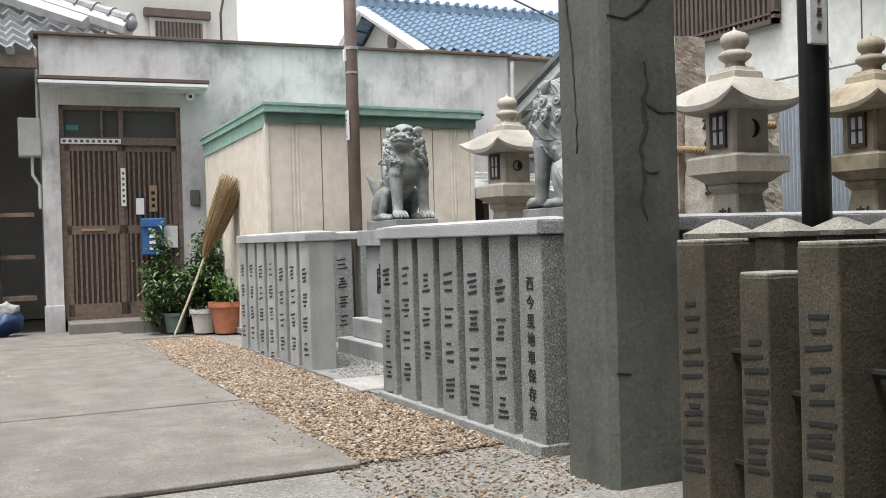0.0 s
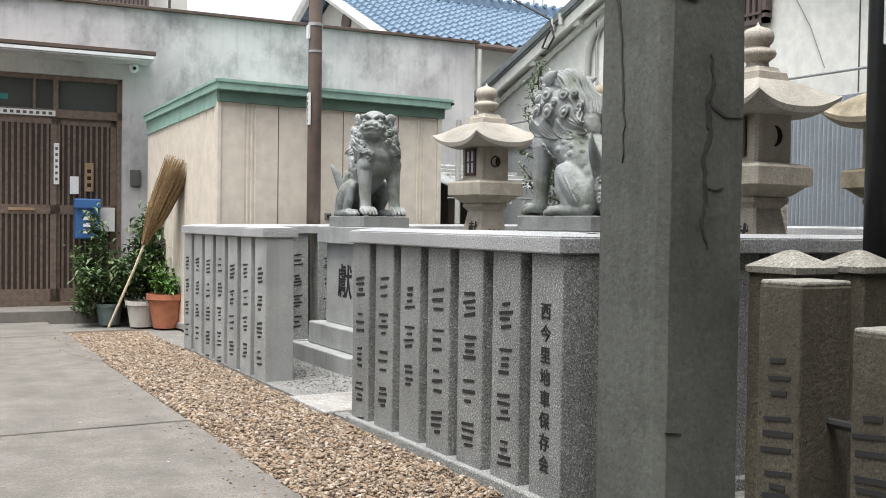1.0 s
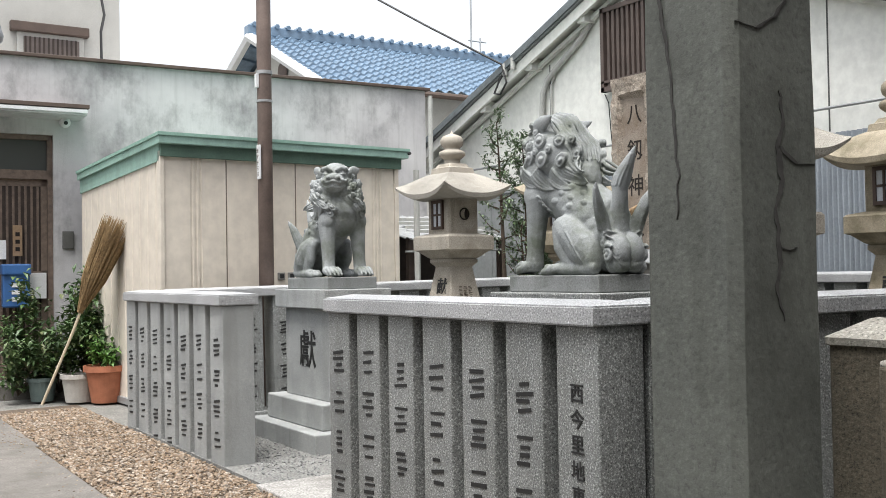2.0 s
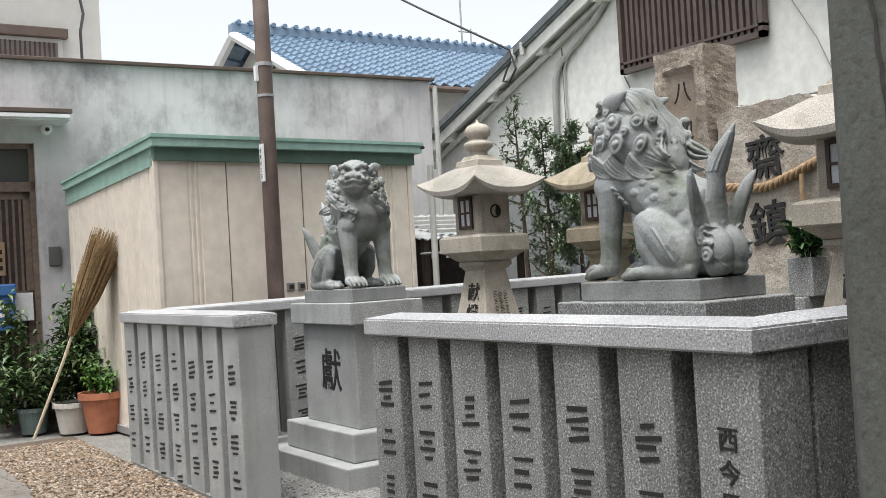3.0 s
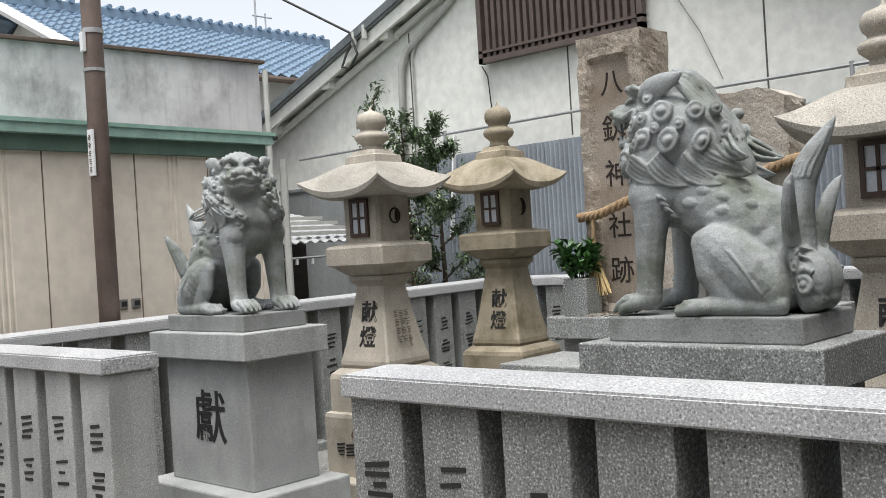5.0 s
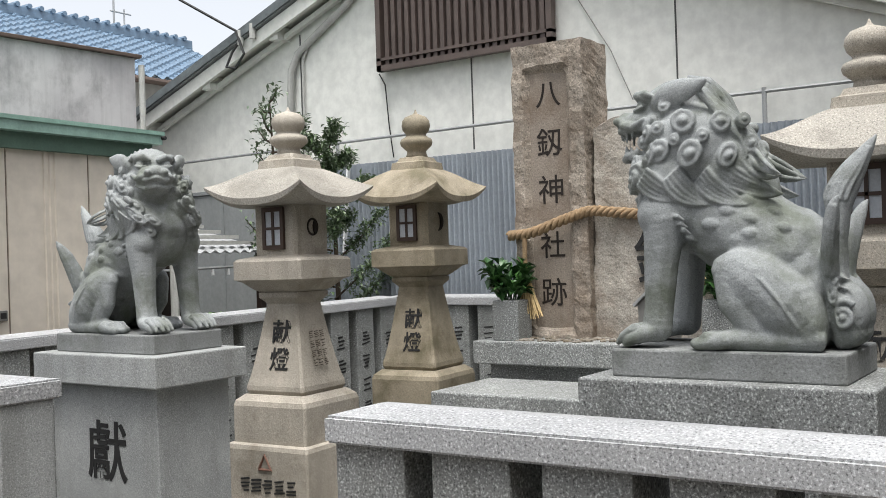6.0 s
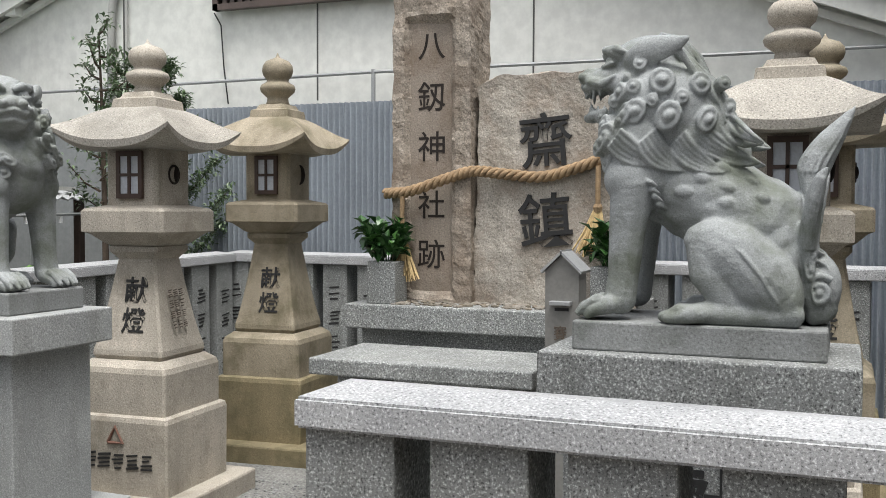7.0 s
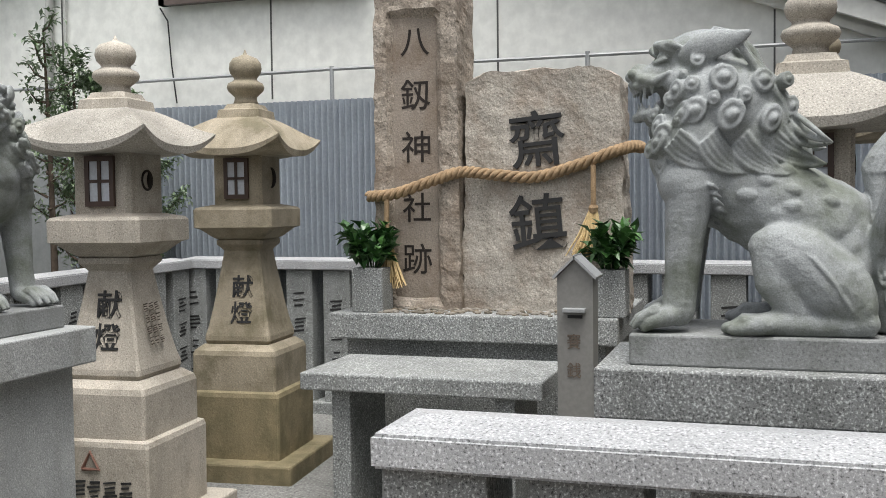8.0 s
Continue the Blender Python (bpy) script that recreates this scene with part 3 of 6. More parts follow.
def stone_lantern(at, mat, dz, label, sun_hole, logo, tall=1.08):
    """dz lifts everything above the shaft, tall stretches the finial; sun_hole: a disc, else a crescent."""
    lan = thing("stone_lantern", label, "stone lantern", at, "four stone lanterns")
    low = MOSSY_BASE if mat == LANTERN_B else mat
    part("ground_slab", box(-0.37, 0.37, -0.37, 0.37, -0.04, 0.105, 0.012), low, lan)
    part("lower_block", square_stack([(0.265, 0.105), (0.268, 0.44), (0.262, 0.462), (0.245, 0.47)], 0.01), low, lan)
    part("upper_block", square_stack([(0.24, 0.47), (0.24, 0.66), (0.232, 0.685), (0.195, 0.715)], 0.012), mat, lan)
    shaft = [(0.18, 0.715), (0.19, 0.735), (0.188, 0.76)]
    for k in range(1, 11):
        f = k / 10
        shaft.append((0.188 - 0.083 * f ** 0.82, 0.76 + (0.41 + dz * 0.3) * f))
    zt = shaft[-1][1]
    shaft += [(0.112, zt + 0.01), (0.135, zt + 0.035), (0.135, zt + 0.06)]
    sh = part("shaft", square_stack(shaft, 0.012), mat, lan)
    z0 = zt + 0.06
    part("platform", square_stack([(0.125, z0), (0.15, z0 + 0.015), (0.20, z0 + 0.06), (0.226, z0 + 0.07), (0.226, z0 + 0.165), (0.215, z0 + 0.178), (0.14, z0 + 0.195)], 0.014), mat, lan)
    z1 = z0 + 0.19
    fire = part("firebox", square_stack([(0.14, z1), (0.14, z1 + 0.30)], 0.016), mat, lan)
    # west window with its cross bars
    win = part("window", box(-0.150, -0.1395, -0.055, 0.055, z1 + 0.055, z1 + 0.235, 0.002), PANE, fire, "white paper window panes")
    fr = bmesh.new()
    for y0, y1, za, zb in ((-0.07, -0.05, 0.035, 0.255), (0.05, 0.07, 0.035, 0.255), (-0.05, 0.05, 0.035, 0.058), (-0.05, 0.05, 0.232, 0.255), (-0.007, 0.007, 0.058, 0.232), (-0.05, 0.05, 0.138, 0.152)):
        add_box(fr, -0.158, -0.139, y0, y1, z1 + za, z1 + zb)
    part("window_frame", fr, WINDOW_FRAME, fire, "dark brown window frame")
    # sun or moon opening on the south face, its hollow's shade drawn as dark tubes
    ring = bmesh.new()
    if sun_hole:
        add_tube(ring, [(0.042 * math.cos(a * 0.3142), -0.141, z1 + 0.15 + 0.042 * math.sin(a * 0.3142)) for a in range(21)], 0.006, 6)
        add_tube(ring, [(0.016 + 0.0 * k, -0.1415, z1 + 0.15 + 0.034 * k / 4) for k in range(-4, 5)], [0.004, 0.010, 0.013, 0.015, 0.016, 0.015, 0.013, 0.010, 0.004], 8)
    else:
        add_tube(ring, [(0.045 * math.cos(a) - 0.01, -0.141, z1 + 0.15 + 0.055 * math.sin(a)) for a in [(-1.5 + 0.25 * k) for k in range(13)]], [0.002, 0.006, 0.009, 0.012, 0.014, 0.015, 0.016, 0.015, 0.014, 0.012, 0.009, 0.006, 0.002], 8)
    part("sun_moon_opening", ring, INK_BROWN, fire, "dark tubes for the shade in the sun and moon opening")
    z2 = z1 + 0.29
    part("roof", lantern_roof(0.305, z2 + 0.010, z2 + 0.190 + 0.1 * (tall - 1), 0.072, 0.034), LANTERN_ROOF if mat == LANTERN_A else mat, lan, "curved roof with upturned corners", smooth=True)
    z3 = z2 + 0.205 + 0.1 * (tall - 1)
    fin = part("finial", lathe([(0.072, z3 + 0.03 * tall), (0.063, z3 + 0.045 * tall), (0.06, z3 + 0.062 * tall), (0.076, z3 + 0.074 * tall), (0.097, z3 + 0.09 * tall), (0.103, z3 + 0.106 * tall), (0.096, z3 + 0.122 * tall), (0.074, z3 + 0.131 * tall), (0.062, z3 + 0.14 * tall), (0.066, z3 + 0.15 * tall), (0.083, z3 + 0.166 * tall), (0.09, z3 + 0.188 * tall), (0.086, z3 + 0.212 * tall), (0.068, z3 + 0.232 * tall), (0.036, z3 + 0.243 * tall), (0.014, z3 + 0.25 * tall), (0.007, z3 + 0.262 * tall), (0.003, z3 + 0.272 * tall)], 28), mat, lan, smooth=True)
    part("finial_base", square_stack([(0.125, z3 - 0.045), (0.118, z3 + 0.002), (0.095, z3 + 0.01), (0.082, z3 + 0.035), (0.06, z3 + 0.04)], 0.01), mat, lan)
    # writing: two characters on the west face of the shaft
    tilt = math.degrees(math.atan(0.083 / 0.41))
    face = lambda z: -(0.188 - 0.083 * max(0.0, min(1.0, (z - 0.76) / (0.41 + dz * 0.3))) ** 0.82) - 0.006
    zc = 1.045 - dz * 0.1
    for ch, z in (("献", zc), ("燈", zc - 0.142)):
        lean = math.degrees(math.atan((face(z + 0.03) - face(z - 0.03)) / 0.06))
        part("inscription", glyph(ch, 0.128, 0.012), INK, sh, "black brushed character", at=Matrix.Translation((face(z) + 0.003, -0.02, z)) @ pose(0, 0, 0, 0, lean, 0) @ WEST)
    if logo:
        r = random.Random(5)
        for k in range(3):
            part("small_inscription", bars(r, 4, 0.034, 0.050), INK_SMALL, sh, "faint small inscription", at=Matrix.Translation((-0.055 + 0.045 * k, face(0.97) - 0.004, 1.02)) @ pose(0, 0, 0, -tilt + 1, 0, 0) @ SOUTH)["kind"] = "stuff"
        part("lettering", bars(r, 1, 0.07, 0.07), INK, lan, "black lettering as bars", at=Matrix.Translation((-0.2685, 0.14, 0.26)) @ WEST)["kind"] = "stuff"
        for y in (0.065, -0.01, -0.085, -0.16):
            part("lettering", bars(r, 1, 0.07, 0.07), INK, lan, at=Matrix.Translation((-0.2685, y, 0.26)) @ WEST)["kind"] = "stuff"
        tri = tube([(-0.268, 0.045, 0.345), (-0.268, -0.035, 0.345), (-0.268, 0.005, 0.42), (-0.268, 0.045, 0.345)], 0.0085, 6)
        part("emblem", tri, INK_RED, lan, "small red triangle emblem")
    return lan


stone_lantern(pose(2.11, 2.055, 0, 0, 0, 4), LANTERN_A, 0.045, "pale granite lantern with upturned roof beside the guardian statue", True, True)
stone_lantern(pose(3.25, 2.035, 0, 0, 0, 5), LANTERN_B, 0.17, "mossy tan granite lantern with crescent opening", False, False, 1.25)
stone_lantern(pose(2.11, -0.86, 0), LANTERN_A, 0.045, "pale granite lantern with upturned roof behind the roaring statue", False, False)
stone_lantern(pose(3.2, -0.95, 0), LANTERN_B, 0.10, "tan granite lantern near the back fence", True, False)


# ---- pedestals and guardian statues ----
def pedestal(at, label, letter, mat):
    ped = thing("pedestal", label, "pedestal", at, "statue pedestals")
    part("bottom_step", box(-0.40, 0.40, -0.55, 0.55, -0.06, 0.13, 0.008), mat, ped)
    part("middle_step", box(-0.30, 0.30, -0.45, 0.45, 0.13, 0.30, 0.01), mat, ped)
    part("column", box(-0.195, 0.195, -0.345, 0.345, 0.30, 0.915, 0.006), mat, ped)
    part("top_slab", box(-0.25, 0.25, -0.405, 0.405, 0.915, 1.043, 0.006), mat, ped)
    part("plinth", box(-0.185, 0.185, -0.325, 0.325, 1.043, 1.123, 0.006), GRANITE_PLINTH, ped, "darker grey plinth slab")
    if letter:
        part("inscription", glyph("獻", 0.27, 0.008), INK, ped, "large black brushed character", at=Matrix.Translation((-0.1965, -0.02, 0.635)) @ WEST)
    return ped


pedestal(pose(1.02, 1.965, 0), "stepped granite pedestal with a black character", True, LIT_GRANITE)
pedestal(pose(1.02, -0.697, 0), "stepped granite pedestal under the roaring statue", True, SHADED_GRANITE)


from mathutils.bvhtree import BVHTree


def add_ball(bm, c, r, rot=(0, 0, 0), sub=3):
    if isinstance(r, (int, float)):
        r = (r, r, r)
    m = pose(*c, *rot) @ Matrix.Diagonal((*r, 1))
    bmesh.ops.create_icosphere(bm, subdivisions=sub, radius=1.0, matrix=m)


def add_chain(bm, pts, squash=1.0):
    """Overlapping balls along (x, y, z, r) points."""
    for a, b in zip(pts, pts[1:]):
        a, b = Vector(a), Vector(b)
        n = max(2, int((a.xyz - b.xyz).length / (0.35 * min(a[3], b[3]) + 1e-4)))
        for k in range(n + 1):
            p = a.lerp(b, k / n)
            add_ball(bm, p.xyz, (p[3] * squash, p[3], p[3]), sub=2)


def guardian(roaring, turn):
    """Seated lion-dog that looks along +y, its feet at z = 0."""
    bm = bmesh.new()
    # trunk and chest
    add_chain(bm, [(0, 0.13, 0.42, 0.13), (0, 0.02, 0.345, 0.135), (0, -0.08, 0.265, 0.142), (0, -0.13, 0.17, 0.135)])
    add_ball(bm, (0, 0.15, 0.40), (0.155, 0.11, 0.125))
    add_ball(bm, (0, 0.19, 0.41), (0.10, 0.085, 0.11))
    add_ball(bm, (0, 0.215, 0.455), (0.085, 0.078, 0.085))
    add_ball(bm, (0, -0.14, 0.09), (0.13, 0.12, 0.09))
    for s in (-1, 1):
        add_ball(bm, (s * 0.12, 0.185, 0.385), (0.055, 0.07, 0.07))
    # neck and skull
    add_chain(bm, [(0, 0.09, 0.50, 0.125), (0, 0.13, 0.60, 0.115)])
    add_ball(bm, (0, 0.155, 0.645), (0.108, 0.120, 0.112))
    add_ball(bm, (0, 0.145, 0.685), (0.100, 0.125, 0.084))
    add_ball(bm, (0, 0.262, 0.652), (0.072, 0.062, 0.036), (-8, 0, 0))
    add_ball(bm, (0, 0.315, 0.655), (0.040, 0.030, 0.028))
    for s in (-1, 1):
        add_ball(bm, (s * 0.030, 0.325, 0.646), (0.020, 0.022, 0.018), sub=2)
        add_ball(bm, (s * 0.048, 0.248, 0.712), (0.036, 0.036, 0.017), (25, 0, s * 12), sub=2)
        add_ball(bm, (s * 0.050, 0.292, 0.630), (0.030, 0.040, 0.020), (10, 0, 0), sub=2)
        add_ball(bm, (s * 0.080, 0.215, 0.625), (0.030, 0.045, 0.040), sub=2)
        add_chain(bm, [(s * 0.088, 0.205, 0.690, 0.026), (s * 0.112, 0.172, 0.706, 0.038), (s * 0.130, 0.132, 0.714, 0.036), (s * 0.147, 0.090, 0.722, 0.022), (s * 0.160, 0.055, 0.738, 0.006)], 0.45)
    if roaring:
        add_ball(bm, (0, 0.262, 0.545), (0.058, 0.066, 0.020), (16, 0, 0))
        add_ball(bm, (0, 0.19, 0.565), (0.075, 0.06, 0.05))
        for s in (-1, 1):
            add_chain(bm, [(s * 0.066, 0.262, 0.628, 0.013), (s * 0.072, 0.222, 0.596, 0.015), (s * 0.062, 0.252, 0.558, 0.012)])
            add_chain(bm, [(s * 0.036, 0.318, 0.625, 0.011), (s * 0.036, 0.318, 0.590, 0.004)])
            add_chain(bm, [(s * 0.036, 0.312, 0.556, 0.010), (s * 0.036, 0.314, 0.584, 0.004)])
            add_chain(bm, [(s * 0.05, 0.285, 0.618, 0.008), (s * 0.05, 0.285, 0.598, 0.004)])
    else:
        add_ball(bm, (0, 0.262, 0.592), (0.064, 0.058, 0.028))
        add_ball(bm, (0, 0.20, 0.575), (0.08, 0.07, 0.055))
        for s in (-1, 1):
            add_chain(bm, [(0, 0.327, 0.612, 0.008), (s * 0.04, 0.315, 0.606, 0.009), (s * 0.068, 0.27, 0.612, 0.010)])
    # hair from the crown down the neck, mane mass
    add_chain(bm, [(0, 0.115, 0.675, 0.082), (0, 0.075, 0.625, 0.075), (0, 0.015, 0.550, 0.074), (0, -0.045, 0.470, 0.072)])
    for s in (-1, 1):
        add_ball(bm, (s * 0.060, 0.115, 0.565), (0.105, 0.145, 0.125))
        add_ball(bm, (s * 0.065, 0.175, 0.49), (0.105, 0.105, 0.085))
        add_ball(bm, (s * 0.05, 0.03, 0.52), (0.095, 0.10, 0.10))
    # legs
    for s in (-1, 1):
        add_chain(bm, [(s * 0.112, 0.175, 0.37, 0.066), (s * 0.115, 0.190, 0.25, 0.052), (s * 0.117, 0.200, 0.12, 0.044), (s * 0.118, 0.208, 0.06, 0.046)])
        for k in (-1.5, -0.5, 0.5, 1.5):
            add_chain(bm, [(s * 0.118 + k * 0.020, 0.225, 0.046, 0.028), (s * 0.118 + k * 0.026, 0.275, 0.030, 0.020), (s * 0.118 + k * 0.028, 0.302 - abs(k) * 0.010, 0.016, 0.014)])
        # thigh, from the knee back and down to the hock
        add_chain(bm, [(s * 0.135, 0.000, 0.222, 0.058), (s * 0.138, -0.04, 0.19, 0.075), (s * 0.135, -0.10, 0.13, 0.085), (s * 0.128, -0.16, 0.075, 0.072)], 0.72)
        add_chain(bm, [(s * 0.140, 0.008, 0.20, 0.045), (s * 0.142, 0.004, 0.13, 0.042), (s * 0.138, -0.03, 0.06, 0.036)], 0.8)
        add_chain(bm, [(s * 0.140, -0.19, 0.036, 0.036), (s * 0.142, -0.08, 0.028, 0.030), (s * 0.145, 0.02, 0.030, 0.032)])
        for k in (-1, 0, 1):
            add_chain(bm, [(s * 0.145 + k * 0.024, 0.03, 0.030, 0.027), (s * 0.145 + k * 0.028, 0.088 - abs(k) * 0.012, 0.018, 0.018)])
        add_ball(bm, (s * 0.150, -0.218, 0.035), 0.020, sub=2)
        # tail: scrolled base with flames
        add_ball(bm, (s * 0.042, -0.275, 0.10), (0.068, 0.085, 0.10))
        add_ball(bm, (s * 0.040, -0.28, 0.048), (0.062, 0.072, 0.05))
        add_chain(bm, [(s * 0.075, -0.240, 0.15, 0.052), (s * 0.105, -0.244, 0.24, 0.060), (s * 0.138, -0.268, 0.315, 0.046), (s * 0.168, -0.300, 0.375, 0.022), (s * 0.182, -0.320, 0.41, 0.005)], 0.55)
    add_chain(bm, [(0, -0.24, 0.18, 0.065), (0, -0.238, 0.29, 0.066), (0, -0.262, 0.39, 0.055), (0, -0.315, 0.48, 0.036), (0, -0.36, 0.545, 0.016), (0, -0.38, 0.575, 0.004)], 0.75)
    me = bpy.data.meshes.new("rough")
    bm.to_mesh(me)
    bm.free()
    tmp = new("rough", me)
    rm = tmp.modifiers.new("remesh", 'REMESH')
    rm.mode, rm.voxel_size = 'VOXEL', 0.006
    sm = tmp.modifiers.new("smooth", 'SMOOTH')
    sm.factor, sm.iterations = 0.5, 3
    ev = tmp.evaluated_get(bpy.context.evaluated_depsgraph_get()).to_mesh()
    bm = bmesh.new()
    bm.from_mesh(ev)
    bpy.data.objects.remove(tmp)

    # where the side of the rough body lies, to seat the carving on it
    tree = BVHTree.FromBMesh(bm)

    def side_of(s, u, z, default):
        hit = tree.ray_cast(Vector((s * 0.5, u, z)), Vector((-s, 0, 0)))
        return hit[0].x if hit[0] is not None else s * default

    curls = ((0.182, 0.672, 0.026), (0.126, 0.622, 0.047), (0.030, 0.616, 0.039), (0.198, 0.612, 0.027), (0.246, 0.580, 0.025), (0.190, 0.552, 0.040), (0.104, 0.540, 0.046), (0.004, 0.532, 0.041), (-0.050, 0.560, 0.032), (0.280, 0.548, 0.021), (0.254, 0.505, 0.034), (-0.030, 0.618, 0.026), (0.076, 0.582, 0.024), (0.150, 0.576, 0.022), (0.226, 0.532, 0.020), (0.055, 0.672, 0.024), (0.215, 0.640, 0.016))
    for s in (-1, 1):
        seats = []
        for u, z, r in curls:
            x = side_of(s, u, z, 0.12)
            n = Vector((s * 1.0, (u - 0.11) * 3.2, (z - 0.57) * 2.5)).normalized()
            seats.append((Vector((x, u, z)), n, r * 0.88))
        for x, z, r in ((0.118, 0.60, 0.026), (0.138, 0.545, 0.030), (0.098, 0.525, 0.026), (0.130, 0.485, 0.030), (0.085, 0.472, 0.026), (0.155, 0.44, 0.026), (0.112, 0.43, 0.028)):
            hit = tree.ray_cast(Vector((s * x, 0.6, z)), Vector((0, -1, 0)))
            if hit[0] is not None:
                seats.append((hit[0], Vector((s * 0.6, 1.0, 0.1)).normalized(), r * 1.15))
        for at, n, r in seats:
            q = Vector((0, 0, 1)).rotation_difference(n).to_matrix().to_4x4()
            m = Matrix.Translation(at + n * 0.008) @ q
            ring = [m @ Vector((r * (0.70 - 0.004 * a) * math.cos(a * 0.349), r * (0.70 - 0.004 * a) * math.sin(a * 0.349), r * 0.12)) for a in range(21)]
            add_tube(bm, ring, r * 0.20, 8)
            add_ball(bm, m @ Vector((0, 0, r * 0.16)), (r * 0.42, r * 0.42, r * 0.36), sub=2)
            add_ball(bm, m @ Vector((0, 0, -r * 0.50)), r * 0.92, sub=2)
        # combed tufts below the curls
        tufts = (((0.232, 0.490), (0.100, 0.425), 0.070), ((0.150, 0.492), (0.050, 0.405), 0.072), ((0.070, 0.485), (-0.030, 0.400), 0.070), ((0.010, 0.495), (-0.130, 0.425), 0.072), ((-0.045, 0.535), (-0.160, 0.475), 0.062))
        for (u0, z0), (u1, z1), wd in tufts:
            axis = Vector((0, u1 - u0, z1 - z0))
            ln = axis.length
            axis.normalize()
            cross = Vector((0, -axis.z, axis.y))
            for k in range(5):
                f = (k - 2) / 2
                pts = []
                for i in range(6):
                    t = i / 5
                    bow = math.sin(math.pi * t) * 0.35 + (1 - t) * 0.65
                    p2 = Vector((0, u0, z0)) + axis * ln * t + cross * f * wd * 0.5 * bow + Vector((0, 0, -0.012 * math.sin(math.pi * t)))
                    lift = 0.015 * math.sin(math.pi * min(1, t + 0.25))
                    pts.append((side_of(s, p2.y, p2.z, 0.13) + s * lift, p2.y, p2.z))
                for _ in range(2):
                    xs = [q[0] for q in pts]
                    pts = [((xs[max(0, i - 1)] + xs[i] + xs[min(5, i + 1)]) / 3, q[1], q[2]) for i, q in enumerate(pts)]
                add_tube(bm, pts, [0.006, 0.0075, 0.008, 0.0075, 0.006, 0.002], 6)
        add_ball(bm, (s * 0.052, 0.258, 0.690), (0.019, 0.019, 0.017), sub=2)
        # tuft behind the foreleg and low knobs on the flank
        for k in range(6):
            u, z = 0.128 - 0.004 * k, 0.375 - k * 0.02
            x = side_of(s, u, z, 0.14)
            add_tube(bm, [(x, u + 0.012, z + 0.006), (x + s * 0.006, u - 0.008, z), (x - s * 0.004, u - 0.024, z - 0.012)], [0.004, 0.008, 0.002], 6)
        for u, z in ((0.02, 0.385), (-0.025, 0.36), (-0.03, 0.41), (-0.085, 0.375), (-0.10, 0.33), (0.055, 0.35), (-0.02, 0.32)):
            add_ball(bm, (side_of(s, u, z, 0.12) - s * 0.006, u, z), (0.014, 0.021, 0.019), sub=2)
        # ridge along the thigh
        add_tube(bm, [(side_of(s, u, z, 0.17) - s * 0.001, u, z) for u, z in ((-0.02, 0.23), (-0.06, 0.19), (-0.10, 0.14), (-0.13, 0.09), (-0.15, 0.05))], [0.003, 0.006, 0.007, 0.006, 0.002], 6)
        # ridges on the flames, scrolls at the tail's root
        for k in range(5):
            o = (k - 2) * 0.018
            side = [(u, z) for u, z in ((-0.247 + o, 0.20), (-0.25 + o * 1.1, 0.27), (-0.275 + o * 0.8, 0.33), (-0.304 + o * 0.3, 0.385))]
            add_tube(bm, [(side_of(s, u, z, 0.10) + s * 0.002, u, z) for u, z in side], [0.004, 0.0055, 0.005, 0.002], 6)
        for k in range(5):
            o = (k - 2) * 0.02
            side = [(-0.262 + o, 0.40), (-0.285 + o * 0.8, 0.44), (-0.318 + o * 0.55, 0.485), (-0.358 + o * 0.2, 0.54)]
            add_tube(bm, [(s * max(0.012, abs(side_of(s, u, z, 0.03))), u, z) for u, z in side], [0.006, 0.007, 0.005, 0.002], 6)
        for cy, cz, r in ((-0.262, 0.155, 0.040), (-0.305, 0.095, 0.042)):
            x = side_of(s, cy, cz, 0.13)
            add_tube(bm, [(x + s * 0.004, cy + r * (1 - 0.03 * a) * math.cos(-a * 0.349 + 2.4), cz + r * (1 - 0.03 * a) * math.sin(-a * 0.349 + 2.4)) for a in range(24)], 0.009, 8)
            add_ball(bm, (x, cy, cz - 0.004), 0.016, sub=2)
        # combed ridges over the tail's root
        for k in range(5):
            f = k / 4
            arc = [(-0.222 - 0.010 * f, 0.135 - 0.075 * f), (-0.265 - 0.012 * f, 0.205 - 0.095 * f), (-0.315 - 0.010 * f, 0.185 - 0.10 * f), (-0.345, 0.135 - 0.09 * f)]
            add_tube(bm, [(side_of(s, u, z, 0.08) + s * 0.001, u, z) for u, z in arc], [0.003, 0.006, 0.006, 0.002], 6)
        # hair combed back from the crown, laid on the skull and neck
        for k in range(6):
            x = s * (0.010 + 0.021 * k)
            line = [(x, 0.13, 0.76 - 0.004 * k), (x * 1.1, 0.075, 0.74 - 0.008 * k), (x * 1.2, 0.03, 0.70 - 0.010 * k), (x * 1.25, -0.01, 0.65 - 0.008 * k), (x * 1.25, -0.045, 0.59), (x * 1.1, -0.08, 0.53)]
            laid = [tree.find_nearest(Vector(q)) for q in line]
            add_tube(bm, [h[0] + h[1] * 0.004 for h in laid], [0.006, 0.010, 0.011, 0.011, 0.009, 0.003], 6)
        # brows, nostrils, lips, teeth
        add_tube(bm, [(s * 0.012, 0.272, 0.706), (s * 0.045, 0.275, 0.722), (s * 0.078, 0.245, 0.722), (s * 0.095, 0.215, 0.708)], [0.008, 0.014, 0.012, 0.004], 8)
        add_tube(bm, [(s * 0.030, 0.285, 0.682), (s * 0.055, 0.280, 0.676), (s * 0.078, 0.255, 0.686)], [0.004, 0.008, 0.004], 8)
        add_ball(bm, (s * 0.034, 0.338, 0.652), (0.016, 0.014, 0.014), sub=2)
        add_tube(bm, [(0, 0.338, 0.630), (s * 0.040, 0.328, 0.620), (s * 0.074, 0.284, 0.628), (s * 0.090, 0.245, 0.650)], [0.009, 0.011, 0.011, 0.006], 8)
